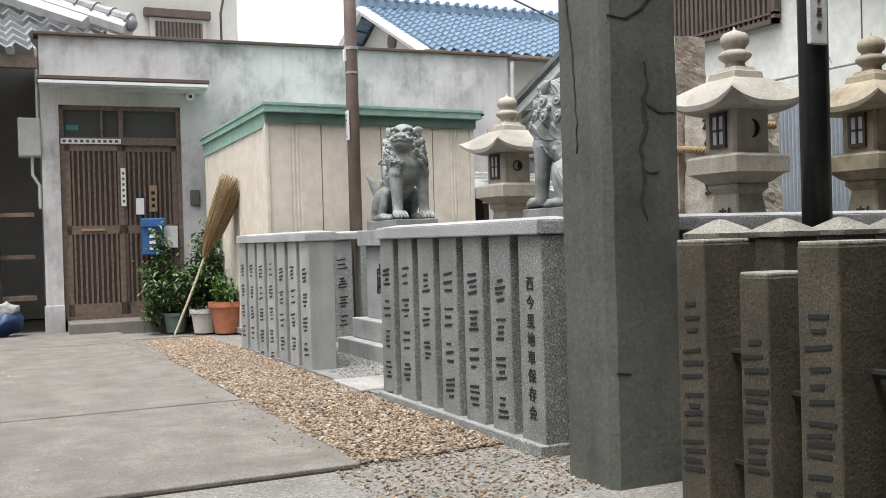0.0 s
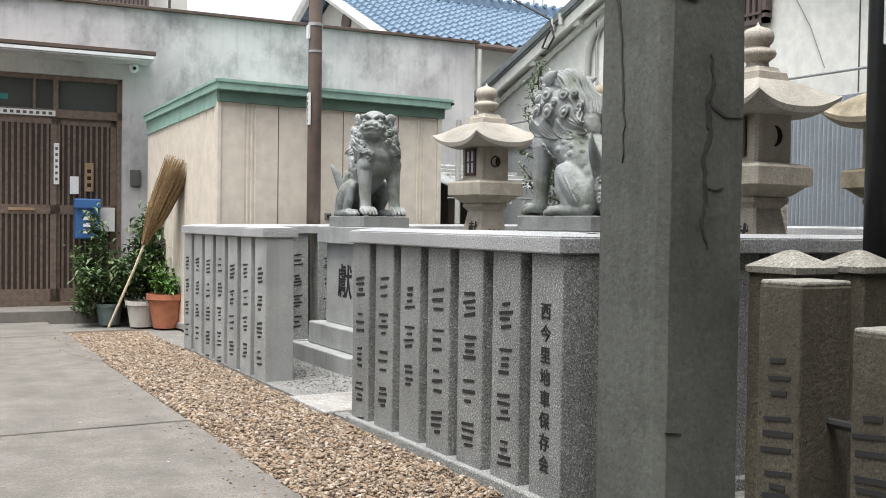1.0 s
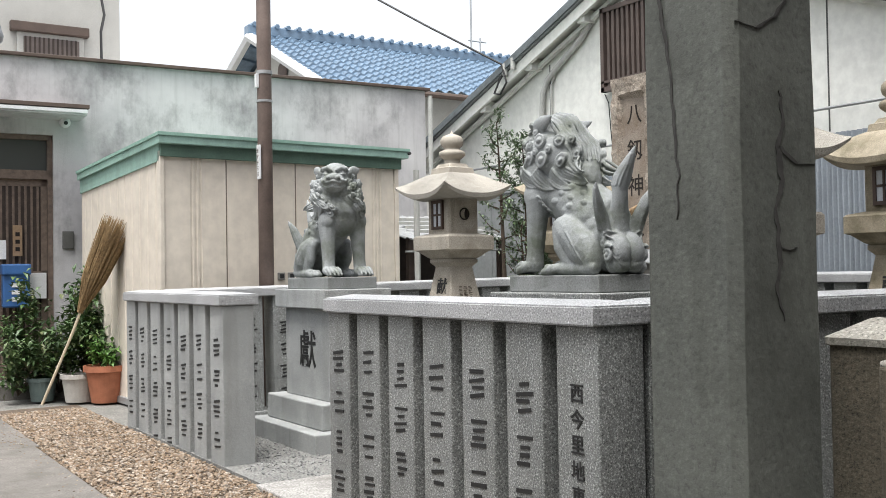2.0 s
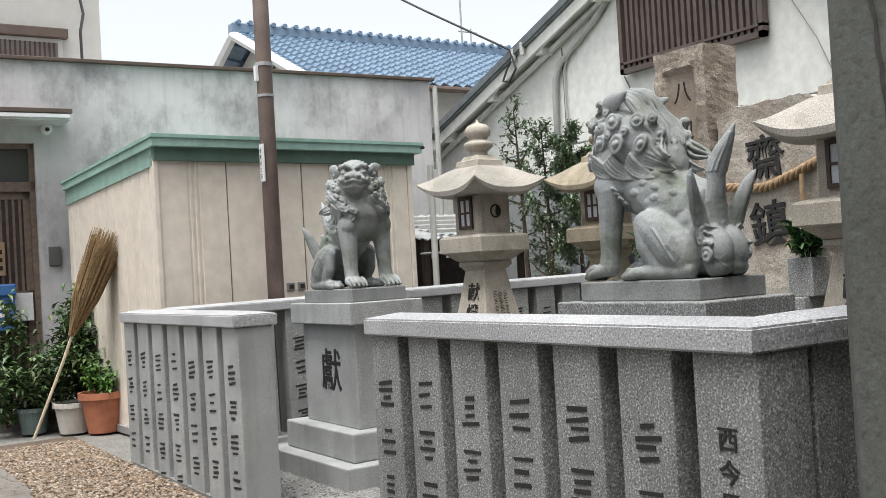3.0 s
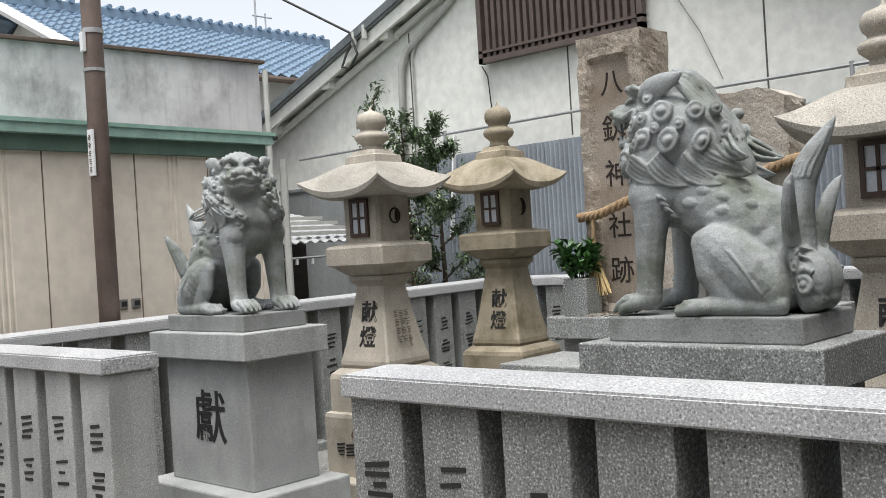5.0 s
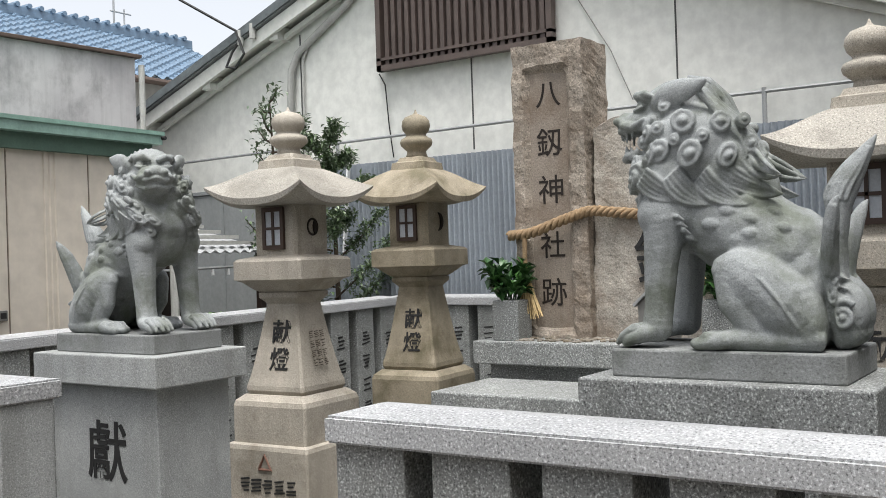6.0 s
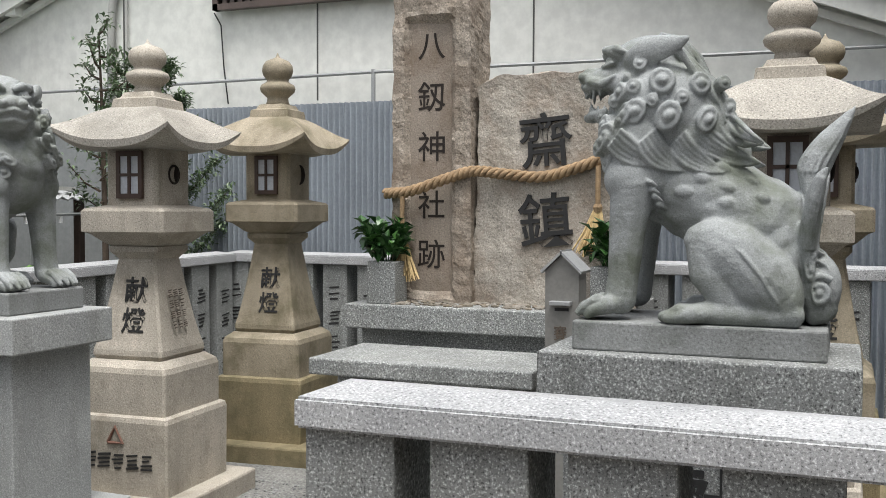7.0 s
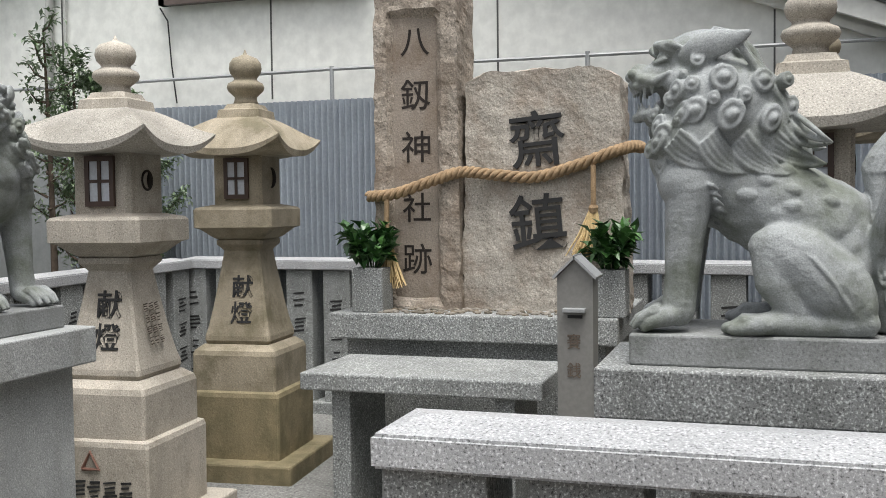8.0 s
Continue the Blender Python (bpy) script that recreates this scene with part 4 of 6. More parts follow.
        if roaring:
            for k, (x, y) in enumerate(((0.012, 0.330), (0.026, 0.326), (0.052, 0.308), (0.062, 0.290))):
                add_tube(bm, [(s * x, y, 0.618), (s * x, y, 0.596 if k != 2 else 0.586)], [0.007, 0.003], 6)
                add_tube(bm, [(s * x, y - 0.012, 0.556), (s * x, y - 0.012, 0.574)], [0.007, 0.003], 6)
            add_tube(bm, [(0, 0.328, 0.548), (s * 0.042, 0.312, 0.550), (s * 0.066, 0.27, 0.562)], [0.010, 0.011, 0.008], 8)
        else:
            add_tube(bm, [(0, 0.325, 0.596), (s * 0.042, 0.312, 0.588), (s * 0.076, 0.268, 0.602)], [0.009, 0.010, 0.006], 8)
        # toes with claws
        for k in (-1.5, -0.5, 0.5, 1.5):
            x = s * 0.118 + k * 0.027
            add_tube(bm, [(x, 0.235, 0.056), (x, 0.275, 0.054), (x, 0.312 - abs(k) * 0.010, 0.036), (x, 0.332 - abs(k) * 0.010, 0.014)], [0.008, 0.0135, 0.0135, 0.007], 8)
        for k in (-1, 0, 1):
            x = s * 0.145 + k * 0.027
            add_tube(bm, [(x, 0.020, 0.046), (x, 0.060, 0.042), (x, 0.098 - abs(k) * 0.012, 0.014)], [0.008, 0.0135, 0.008], 8)
        # knuckle folds on the forepaws
        for k in (-1.5, -0.5, 0.5, 1.5):
            add_ball(bm, (s * 0.118 + k * 0.024, 0.262, 0.062), (0.013, 0.018, 0.012), sub=2)
    # longer hind part and a higher head than the rough body has
    for v in bm.verts:
        f = max(0.0, min(1.0, (0.13 - v.co.y) / 0.20))
        g = max(0.0, min(1.0, (0.50 - v.co.z) / 0.18))
        h = max(0.0, min(1.0, (-0.19 - v.co.y) / 0.11))
        v.co.y -= (0.060 - 0.065 * h) * f * f * (3 - 2 * f) * g * g * (3 - 2 * g)
        f = max(0.0, min(1.0, (v.co.z - 0.46 + min(0.0, v.co.y + 0.12)) / 0.16))
        v.co.z += 0.018 * f * f * (3 - 2 * f)
    # the head is turned aside
    for v in bm.verts:
        f = max(0.0, min(1.0, (v.co.z - 0.40 - max(0.0, -v.co.y) * 0.8) / 0.2))
        f = f * f * (3 - 2 * f)
        a = radians(turn) * f
        c, d = math.cos(a), math.sin(a)
        x, y = v.co.x, v.co.y - 0.10
        v.co.x, v.co.y = x * c - y * d, x * d + y * c + 0.10
    me = bpy.data.meshes.new("carved")
    bm.to_mesh(me)
    bm.free()
    tmp = new("carved", me)
    rm = tmp.modifiers.new("remesh", 'REMESH')
    rm.mode, rm.voxel_size = 'VOXEL', 0.0034
    ev = tmp.evaluated_get(bpy.context.evaluated_depsgraph_get()).to_mesh()
    bm = bmesh.new()
    bm.from_mesh(ev)
    bpy.data.objects.remove(tmp)
    return bm


lion_r = solo("guardian_statue", guardian(True, 12), GRANITE_LION, "roaring grey granite guardian lion seated on a pedestal", "statue", "guardian lion statues", smooth=True, at=pose(1.02, -0.697, 1.121))
lion_l = solo("guardian_statue", guardian(False, -32), GRANITE_LION, "closed-mouthed grey granite guardian lion seated on a lettered pedestal", "statue", "guardian lion statues", smooth=True, at=pose(1.02, 1.965, 1.121, 0, 0, 180))


# ---- memorial stones on their dais ----
def rough_block(w, d, h, nx, nz, amp, seed, round_top=0.0, taper=0.0, nd=6):
    """A hewn upright stone: x is its depth (0..d), y its width (centred), z up."""
    bm = bmesh.new()
    bmesh.ops.create_cube(bm, size=1.0)
    cuts = {0: nd, 1: nx, 2: nz}
    for axis, c in cuts.items():
        es = [e for e in bm.edges if abs((e.verts[0].co - e.verts[1].co)[axis]) > 1e-6 and abs((e.verts[0].co - e.verts[1].co).length - abs((e.verts[0].co - e.verts[1].co)[axis])) < 1e-6]
        bmesh.ops.subdivide_edges(bm, edges=es, cuts=c, use_grid_fill=True)
    for v in bm.verts:
        x, y, z = v.co.x + 0.5, v.co.y, v.co.z + 0.5
        k = 1 - taper * z
        yy, zz = y * w * k, z * h
        if round_top:
            edge = max(0.0, abs(y) * 2 - 0.55) / 0.45
            zz -= round_top * edge ** 2.5 * z ** 3
        p = Vector((x * d, yy, zz))
        q = p * 9 + Vector((seed, 0, 0))
        off = Vector((noise.noise(q), noise.noise(q + Vector((7, 3, 1))), noise.noise(q + Vector((2, 9, 5)))))
        off += 0.5 * Vector((noise.noise(q * 3), noise.noise(q * 3 + Vector((5, 5, 5))), noise.noise(q * 3 + Vector((1, 8, 3)))))
        v.co = p + off * amp
    return bm


dais = thing("dais", "two-tier granite dais carrying the memorial stones", "dais")
part("lower_block", box(2.76, 3.60, -0.03, 1.24, -0.05, 0.82, 0.01), GRANITE, dais)
part("top_slab", box(2.685, 3.68, -0.09, 1.30, 0.82, 0.944, 0.008), GRANITE, dais)
DAIS_DIRT = per_piece("dais_chips", [(0.10, 0.085, 0.06), (0.22, 0.2, 0.17), (0.15, 0.12, 0.08), (0.3, 0.28, 0.25)])
bm = bmesh.new()
rng = random.Random(21)
for _ in range(170):
    s = rng.uniform(0.012, 0.034)
    bmesh.ops.create_icosphere(bm, subdivisions=1, radius=1.0, matrix=pose(rng.uniform(2.72, 2.97), rng.uniform(0.03, 1.05), 0.947, 0, 0, rng.uniform(0, 360)) @ Matrix.Diagonal((s, s * 0.7, s * 0.4, 1)))
solo("stone_chips", bm, DAIS_DIRT, "brown and grey stone chips strewn at the stones' feet", "stone chips", kind="stuff")

tall = thing("memorial_stone", "tall narrow rough stone with a sunken inscribed panel", "memorial stone")
# the stone is built round its sunken panel
bm = rough_block(0.445, 0.30, 1.60, 20, 64, 0.011, 3.0, taper=0.05)
bmesh.ops.translate(bm, vec=(2.91, 0.92, 0.935), verts=bm.verts[:])
for v in bm.verts:
    if v.co.x < 2.945:
        inside = min(0.122 - abs(v.co.y - 0.935), v.co.z - 0.99, 2.39 - v.co.z)
        v.co.x += 0.05 * max(0.0, min(1.0, inside / 0.03 + 0.5))
part("body", bm, STELE_TALL, tall)
bm = box(2.946, 2.98, 0.81, 1.06, 0.985, 2.395)
part("panel", bm, STELE_FACE, tall, "smooth brown sunken panel")
for ch, z, s in (("八", 2.26, 0.155), ("釼", 2.003, 0.16), ("神", 1.747, 0.165), ("社", 1.448, 0.155), ("跡", 1.193, 0.16)):
    part("character", glyph(ch, s, 0.004), INK_BROWN, tall, "dark carved character", at=Matrix.Translation((2.9455, 0.931, z)) @ WEST)

broad = thing("memorial_stone", "broad rounded rough stone with two large black characters", "memorial stone")
bm = rough_block(0.80, 0.26, 1.165, 34, 46, 0.017, 8.0, round_top=0.06, taper=0.07)
bmesh.ops.translate(bm, vec=(2.965, 0.305, 0.935), verts=bm.verts[:])
for v in bm.verts:
    if v.co.x < 3.01:
        v.co.x = 2.965 + (v.co.x - 2.965) * 0.35
part("body", bm, STELE, broad)
for ch, z in (("齋", 1.768), ("鎮", 1.372)):
    part("character", glyph(ch, 0.285, 0.006, depth=0.006), INK, broad, "large black brushed character", at=Matrix.Translation((2.957, 0.325, z)) @ WEST @ Matrix.Rotation(radians(5), 4, "Z"))

# straw rope: three strands twisted round a sagging line
def rope_line(t):
    pts = [(2.885, 1.165, 1.505), (2.875, 1.02, 1.515), (2.88, 0.83, 1.575), (2.91, 0.69, 1.615), (2.935, 0.53, 1.60), (2.935, 0.33, 1.585), (2.935, 0.15, 1.63), (2.94, -0.04, 1.695), (2.99, -0.125, 1.72), (3.11, -0.15, 1.72)]
    f = t * (len(pts) - 1)
    i = min(int(f), len(pts) - 2)
    g = f - i
    p = [Vector(pts[max(0, min(len(pts) - 1, i + k))]) for k in (-1, 0, 1, 2)]
    return 0.5 * ((2 * p[1]) + (p[2] - p[0]) * g + (2 * p[0] - 5 * p[1] + 4 * p[2] - p[3]) * g * g + (3 * p[1] - p[0] - 3 * p[2] + p[3]) * g ** 3)


rope = thing("straw_rope", "thick twisted straw rope tied across both memorial stones", "rope")
for k in range(3):
    pts = []
    for i in range(181):
        t = i / 180
        c = rope_line(t)
        d = (rope_line(min(1, t + 0.004)) - rope_line(max(0, t - 0.004))).normalized()
        s = d.cross(Vector((0, 0, 1))).normalized()
        a = t * 2 * math.pi * 15 + k * 2.094
        pts.append(c + (s * math.cos(a) + s.cross(d) * math.sin(a)) * 0.0165)
    part("strand", tube(pts, 0.0138, 7), STRAW, rope, smooth=True)


def tassel(y, z_top, x, seed, splay):
    r = random.Random(seed)
    part("tassel_cord", tube([(x, y, z_top), (x - 0.005, y, z_top - 0.10), (x, y, z_top - 0.2)], 0.013, 8), STRAW, rope)
    part("tassel_knot", tube([(x - 0.004, y, z_top - 0.185), (x - 0.004, y, z_top - 0.2), (x - 0.004, y, z_top - 0.225)], [0.018, 0.024, 0.018], 10), STRAW, rope)
    bm2 = bmesh.new()
    for _ in range(120):
        a = r.uniform(0, 6.283)
        w = r.uniform(0.2, 1) * 0.08
        e = Vector((x + math.cos(a) * w * 0.6 - 0.01, y + math.sin(a) * w + splay * r.uniform(0, 0.07), z_top - r.uniform(0.38, 0.44)))
        s = Vector((x + math.cos(a) * 0.01, y + math.sin(a) * 0.012, z_top - 0.2))
        add_tube(bm2, [s, s.lerp(e, 0.5) + Vector((0, 0, -0.015)), e], [0.006, 0.005, 0.003], 4)
    tagged(part("tassel", bm2, STRAW_PALE, rope, "frayed pale straw tassel"), kind="stuff")


tassel(1.06, 1.49, 2.868, 1, -0.4)
tassel(0.05, 1.635, 2.915, 2, 0.9)


# ---- offering table, offering box, vases ----
table = thing("offering_table", "granite slab table before the dais", "table")
part("tabletop", box(2.10, 2.65, 0.125, 1.175, 0.68, 0.755, 0.008), GRANITE, table)
part("leg", box(2.16, 2.58, 0.97, 1.055, -0.05, 0.68, 0.006), GRANITE, table)
part("leg", box(2.16, 2.58, 0.25, 0.335, -0.05, 0.68, 0.006), GRANITE, table)

obox = thing("offering_box", "slim grey metal offering box with a gabled top", "offering box", pose(0.10, 0.03, 0.012))
bm = bmesh.new()
prof = [(-0.068, 0.0), (0.068, 0.0), (0.068, 1.17), (0.0, 1.235), (-0.068, 1.17)]
ends = [[bm.verts.new((x, -0.055 + y, z)) for y, z in prof] for x in (1.90, 2.02)]
bm.faces.new(ends[0]), bm.faces.new(ends[1][::-1])
for k in range(5):
    bm.faces.new((ends[0][k], ends[1][k], ends[1][(k + 1) % 5], ends[0][(k + 1) % 5]))
part("body", bm, GREY_METAL, obox)
for s in (-1, 1):
    bm = bmesh.new()
    v = [bm.verts.new((x, -0.055 + s * y, z)) for x in (1.88, 2.04) for y, z in ((-0.003, 1.252), (0.084, 1.17), (0.080, 1.16), (-0.003, 1.24))]
    bm.faces.new(v[:4]), bm.faces.new(v[4:][::-1])
    for k in range(4):
        bm.faces.new((v[k], v[4 + k], v[4 + (k + 1) % 4], v[(k + 1) % 4]))
    part("roof_plate", bm, STEEL, obox, "bright metal roof plate")
part("slot_hood", box(1.868, 1.9, -0.098, -0.012, 1.035, 1.052, 0.003), STEEL, obox)
# black patch stands in for the shade inside the coin opening
part("slot_shade", box(1.896, 1.902, -0.083, -0.027, 1.012, 1.024), INK, obox)
for ch, z in (("賽", 0.925), ("銭", 0.815)):
    part("inscription", glyph(ch, 0.062, 0.0, narrow=0.9), INK_FAINT, obox, "faint engraved character", at=Matrix.Translation((1.8985, -0.05, z)) @ WEST)


def vase(y, seed):
    v = thing("flower_vase", "square granite vase filled with dark green sprigs", "vase", pose(2.80, y, 0.944), "pair of vases on the dais")
    part("body", box(-0.075, 0.075, -0.08, 0.08, 0, 0.215, 0.006), GRANITE, v)
    r = random.Random(seed)
    bm = bmesh.new()
    for i in range(26):
        a = r.uniform(0, 6.283)
        base = Vector((0.03 * math.cos(a), 0.03 * math.sin(a), 0.2))
        lean = Vector((math.cos(a) * r.uniform(0.1, 0.75), math.sin(a) * r.uniform(0.1, 0.75), 1)).normalized()
        ln = r.uniform(0.10, 0.22)
        add_tube(bm, [base, base + lean * ln], 0.003, 4)
        for k in range(9):
            f = 0.35 + 0.65 * k / 8
            add_leaf(bm, base + lean * ln * f, (lean * 0.7 + any_way(r) * 0.9), r.uniform(0.06, 0.09), r.uniform(0.042, 0.058))
    tagged(part("sprig", bm, LEAF_B, v, "dense glossy dark green leaves"), kind="stuff")


vase(1.115, 4)
vase(-0.04, 5)


# ---- north building: rendered wall with the entrance ----
NB = pose(-1.47, 6.62, 0, 0, 0, -3.0) @ Matrix.Scale(1.022, 4)
north = thing("wall_north", "flat-roofed building with weathered grey-white render", "building", NB, kind="structure")
DX0, DX1, DZ = 0.19, 1.54, 2.58
part("wall", box(0.0, DX0, 0.0, 0.25, -0.1, 3.36), STUCCO, north)
part("wall", box(DX1, 5.87, 0.0, 0.25, -0.1, 3.36), STUCCO, north)
part("wall", box(DX0, DX1, 0.0, 0.25, DZ, 3.36), STUCCO, north)
part("side_wall", box(0.0, 0.2, 0.25, 5.0, -0.1, 3.36), STUCCO, north)
part("side_wall", box(5.67, 5.87, 0.25, 5.0, -0.1, 3.36), STUCCO, north)
part("plinth", box(-0.02, DX0 + 0.005, -0.02, 0.0, -0.1, 0.3, 0.006), STUCCO, north)
part("roof", box(0.2, 5.67, 0.25, 5.0, 3.1, 3.2), STUCCO, north)
part("coping", box(-0.05, 5.92, -0.05, 0.28, 3.36, 3.395, 0.006), BROWN_TRIM, north, "thin dark brown metal coping")
part("canopy", box(-0.01, 1.80, -0.42, 0.0, 2.735, 2.80, 0.006), STUCCO, north, "thin concrete canopy over the door")
part("canopy_edge", box(-0.03, 1.82, -0.44, -0.005, 2.80, 2.84, 0.004), BROWN_TRIM, north)
part("canopy_lip", box(-0.02, 1.80, -0.436, -0.421, 2.755, 2.79, 0.003), WHITE, north)

door = thing("door_1", "closed brown slatted sliding doors with dark transom glass", "door", NB, kind="structure")
fr = bmesh.new()
for x0, x1, z0, z1 in ((DX0, DX0 + 0.05, 0.12, DZ), (DX1 - 0.05, DX1, 0.12, DZ), (DX0, DX1, DZ - 0.05, DZ), (DX0, DX1, 2.13, 2.22), (DX0, DX1, 0.12, 0.16), (0.84, 0.89, 2.22, DZ - 0.05), (0.64, 0.665, 2.22, DZ - 0.05)):
    add_box(fr, x0, x1, 0.05, 0.14, z0, z1)
part("door_frame", fr, WOOD, door)
part("transom_pane", box(DX0 + 0.05, 0.84, 0.10, 0.108, 2.22, DZ - 0.05), GLASS, door, "dark transom glass")
part("transom_pane", box(0.89, DX1 - 0.05, 0.10, 0.108, 2.22, DZ - 0.05), GLASS, door, "dark transom glass")
for x0, x1, y in ((DX0 + 0.05, 0.875, 0.075), (0.855, DX1 - 0.05, 0.11)):
    lf = bmesh.new()
    for a, b, c, d2 in ((x0, x0 + 0.06, 0.16, 2.13), (x1 - 0.06, x1, 0.16, 2.13), (x0, x1, 0.16, 0.30), (x0, x1, 2.06, 2.13), (x0, x1, 1.10, 1.20)):
        add_box(lf, a, b, y - 0.015, y + 0.015, c, d2)
    leaf = part("door_leaf", lf, WOOD, door)
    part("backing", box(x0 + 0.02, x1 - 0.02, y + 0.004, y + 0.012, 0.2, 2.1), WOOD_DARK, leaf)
    shared = mesh_of("slat", box(-0.011, 0.011, y - 0.012, y + 0.004, 0.30, 2.06), WOOD)
    for k in range(9):
        part("slat", shared, None, leaf, at=pose(x0 + 0.06 + (x1 - x0 - 0.12) * (k + 0.5) / 9, 0, 0))
part("transom_sticker", box(0.27, 0.40, 0.094, 0.0995, 2.30, 2.36, 0.001), plain("teal_sticker", (0.03, 0.22, 0.20), 0.5), door, "small teal sticker on the transom")
part("pull_bar", box(0.40, 0.66, 0.045, 0.06, 1.135, 1.165, 0.003), WOOD_LIGHT, door, "pale wooden pull rail")
part("notice_strip", box(0.205, 0.86, 0.03, 0.048, 2.14, 2.20, 0.002), WHITE, door, "white strip of small printed marks")
for k in range(10):
    part("notice_mark", box(0.225 + k * 0.063, 0.26 + k * 0.063, 0.027, 0.0295, 2.155, 2.185), INK_FAINT, door)
part("paper_notice", box(0.845, 0.90, 0.035, 0.045, 1.42, 1.86, 0.002), WHITE, door, "narrow white paper notice with bars")
for k in range(6):
    part("notice_mark", box(0.86, 0.885, 0.031, 0.0345, 1.46 + 0.065 * k, 1.49 + 0.065 * k), INK_FAINT, door)
part("paper_notice", box(1.01, 1.10, 0.06, 0.07, 1.32, 1.51, 0.002), WHITE, door, "small white notice")
part("name_board", box(1.16, 1.25, 0.055, 0.075, 1.35, 1.66, 0.004), WOOD_LIGHT, door, "small wooden board with dark bars")
for k in range(3):
    part("notice_mark", box(1.185, 1.225, 0.051, 0.0545, 1.40 + 0.075 * k, 1.44 + 0.075 * k), INK_BROWN, door)

bm = box(1.05, 1.30, -0.10, 0.04, 0.84, 1.22, 0.015)
add_box(bm, 1.04, 1.31, -0.13, 0.045, 1.16, 1.27, 0.015)
mail = thing("mailbox", "blue plastic mailbox hung on the door", "mailbox", NB)
part("body", bm, BLUE, mail)
for k in range(3):
    part("label_bar", box(1.13, 1.22, -0.106, -0.1015, 0.90 + 0.07 * k, 0.94 + 0.07 * k), WHITE, mail, "pale printed bars")
solo("notice_board", box(1.31, 1.47, 0.02, 0.06, 0.92, 1.18, 0.004), WHITE, "small white notice board low on the door", "notice", at=NB)
step = solo("door_step", box(0.22, 1.95, -0.55, 0.05, -0.05, 0.12, 0.01), SLAB, "low concrete step at the entrance", "step", kind="structure", at=NB)
meter = thing("meter_box", "grey electricity meter box on the wall corner", "meter box", NB)
part("case", box(-0.24, -0.001, -0.05, 0.12, 1.98, 2.42, 0.02), plain("meter_grey", (0.36, 0.36, 0.34), 0.6), meter)
part("conduit", tube([(-0.1, 0.03, 1.98), (-0.1, 0.03, 1.78), (-0.03, 0.03, 1.66), (-0.03, 0.03, 1.4)], 0.018), PIPE, meter)
part("conduit", tube([(-0.03, 0.03, 2.4), (-0.03, 0.03, 3.2), (-0.1, 0.1, 3.3)], 0.018), PIPE, meter)
intercom = solo("intercom", box(1.62, 1.73, -0.03, 0.0, 1.42, 1.60, 0.006), plain("intercom_grey", (0.12, 0.12, 0.11), 0.5), "small dark grey intercom on the wall", "intercom", at=NB)
cctv = thing("security_camera", "small white dome camera under the canopy", "camera device", NB)
part("mount", tube([(1.64, 0.0, 2.72), (1.64, -0.05, 2.72), (1.64, -0.08, 2.71)], 0.025, 10), WHITE, cctv)
bm = bmesh.new()
add_ball(bm, (1.64, -0.10, 2.70), 0.055)
part("dome", bm, WHITE, cctv, smooth=True)
part("lens", tube([(1.64, -0.145, 2.69), (1.64, -0.158, 2.688)], 0.02, 12), INK, cctv)
solo("cable_pipe", tube([(5.93, -0.02, 0.1), (5.93, -0.02, 2.0), (5.93, -0.02, 3.3)], 0.03, 10), PIPE, "vertical drain pipe on the wall's end", "pipe", at=NB)

# what stands on and behind the flat roof
upper = thing("upper_house", "pale two-storey house behind the flat roof", "house", pose(-4.0, 9.2, 0))
part("wall", box(0, 5.5, 0, 4, 0, 7.0), UPPER_WALL, upper)
part("window_band", box(4.12, 5.08, -0.12, 0.0, 4.30, 4.42, 0.01), BROWN_TRIM, upper, "brown sunshade over a louvred window")
part("window_frame", box(4.2, 5.02, -0.05, 0.0, 3.7, 4.30, 0.01), UPPER_WALL, upper)
part("louvre", box(4.28, 4.96, -0.07, -0.05, 3.76, 4.24), SHUTTER_BACK, upper)
for k in range(12):
    part("slat", box(4.29 + 0.056 * k, 4.31 + 0.056 * k, -0.085, -0.07, 3.76, 4.24), WOOD_DARK, upper)
part("eave", box(-0.3, 5.75, -0.4, 4.3, 7.0, 7.15, 0.02), ROOF_GREY, upper)


def tiled_roof(x0, x1, y_lo, z_lo, y_hi, z_hi, step_x, rows, amp, thick):
    """Overlapping pantiles: one undulating, stepped sheet. y_lo/z_lo is the eave."""
    nx = int((x1 - x0) / step_x) * 6
    verts, faces = [], []
    slope = (z_hi - z_lo) / (y_hi - y_lo)
    for j in range(rows):
        for e, (f, lift) in enumerate(((j / rows, thick), ((j + 1) / rows, 0.0))):
            for i in range(nx + 1):
                x = x0 + (x1 - x0) * i / nx
                w = math.sin(2 * math.pi * (i % 6) / 6) + 0.35 * math.sin(4 * math.pi * (i % 6) / 6)
                y = y_lo + (y_hi - y_lo) * f
                verts.append((x, y, z_lo + slope * (y - y_lo) + lift + amp * w))
    w = nx + 1
    for j in range(rows):
        b = j * 2 * w
        for i in range(nx):
            faces.append((b + i, b + i + 1, b + w + i + 1, b + w + i))
            if j + 1 < rows:
                n = b + 2 * w
                faces.append((b + w + i, b + w + i + 1, n + i + 1, n + i))
    me = bpy.data.meshes.new("tiles")
    me.from_pydata(verts, [], faces)
    bm2 = bmesh.new()
    bm2.from_mesh(me)
    bpy.data.meshes.remove(me)
    return bm2


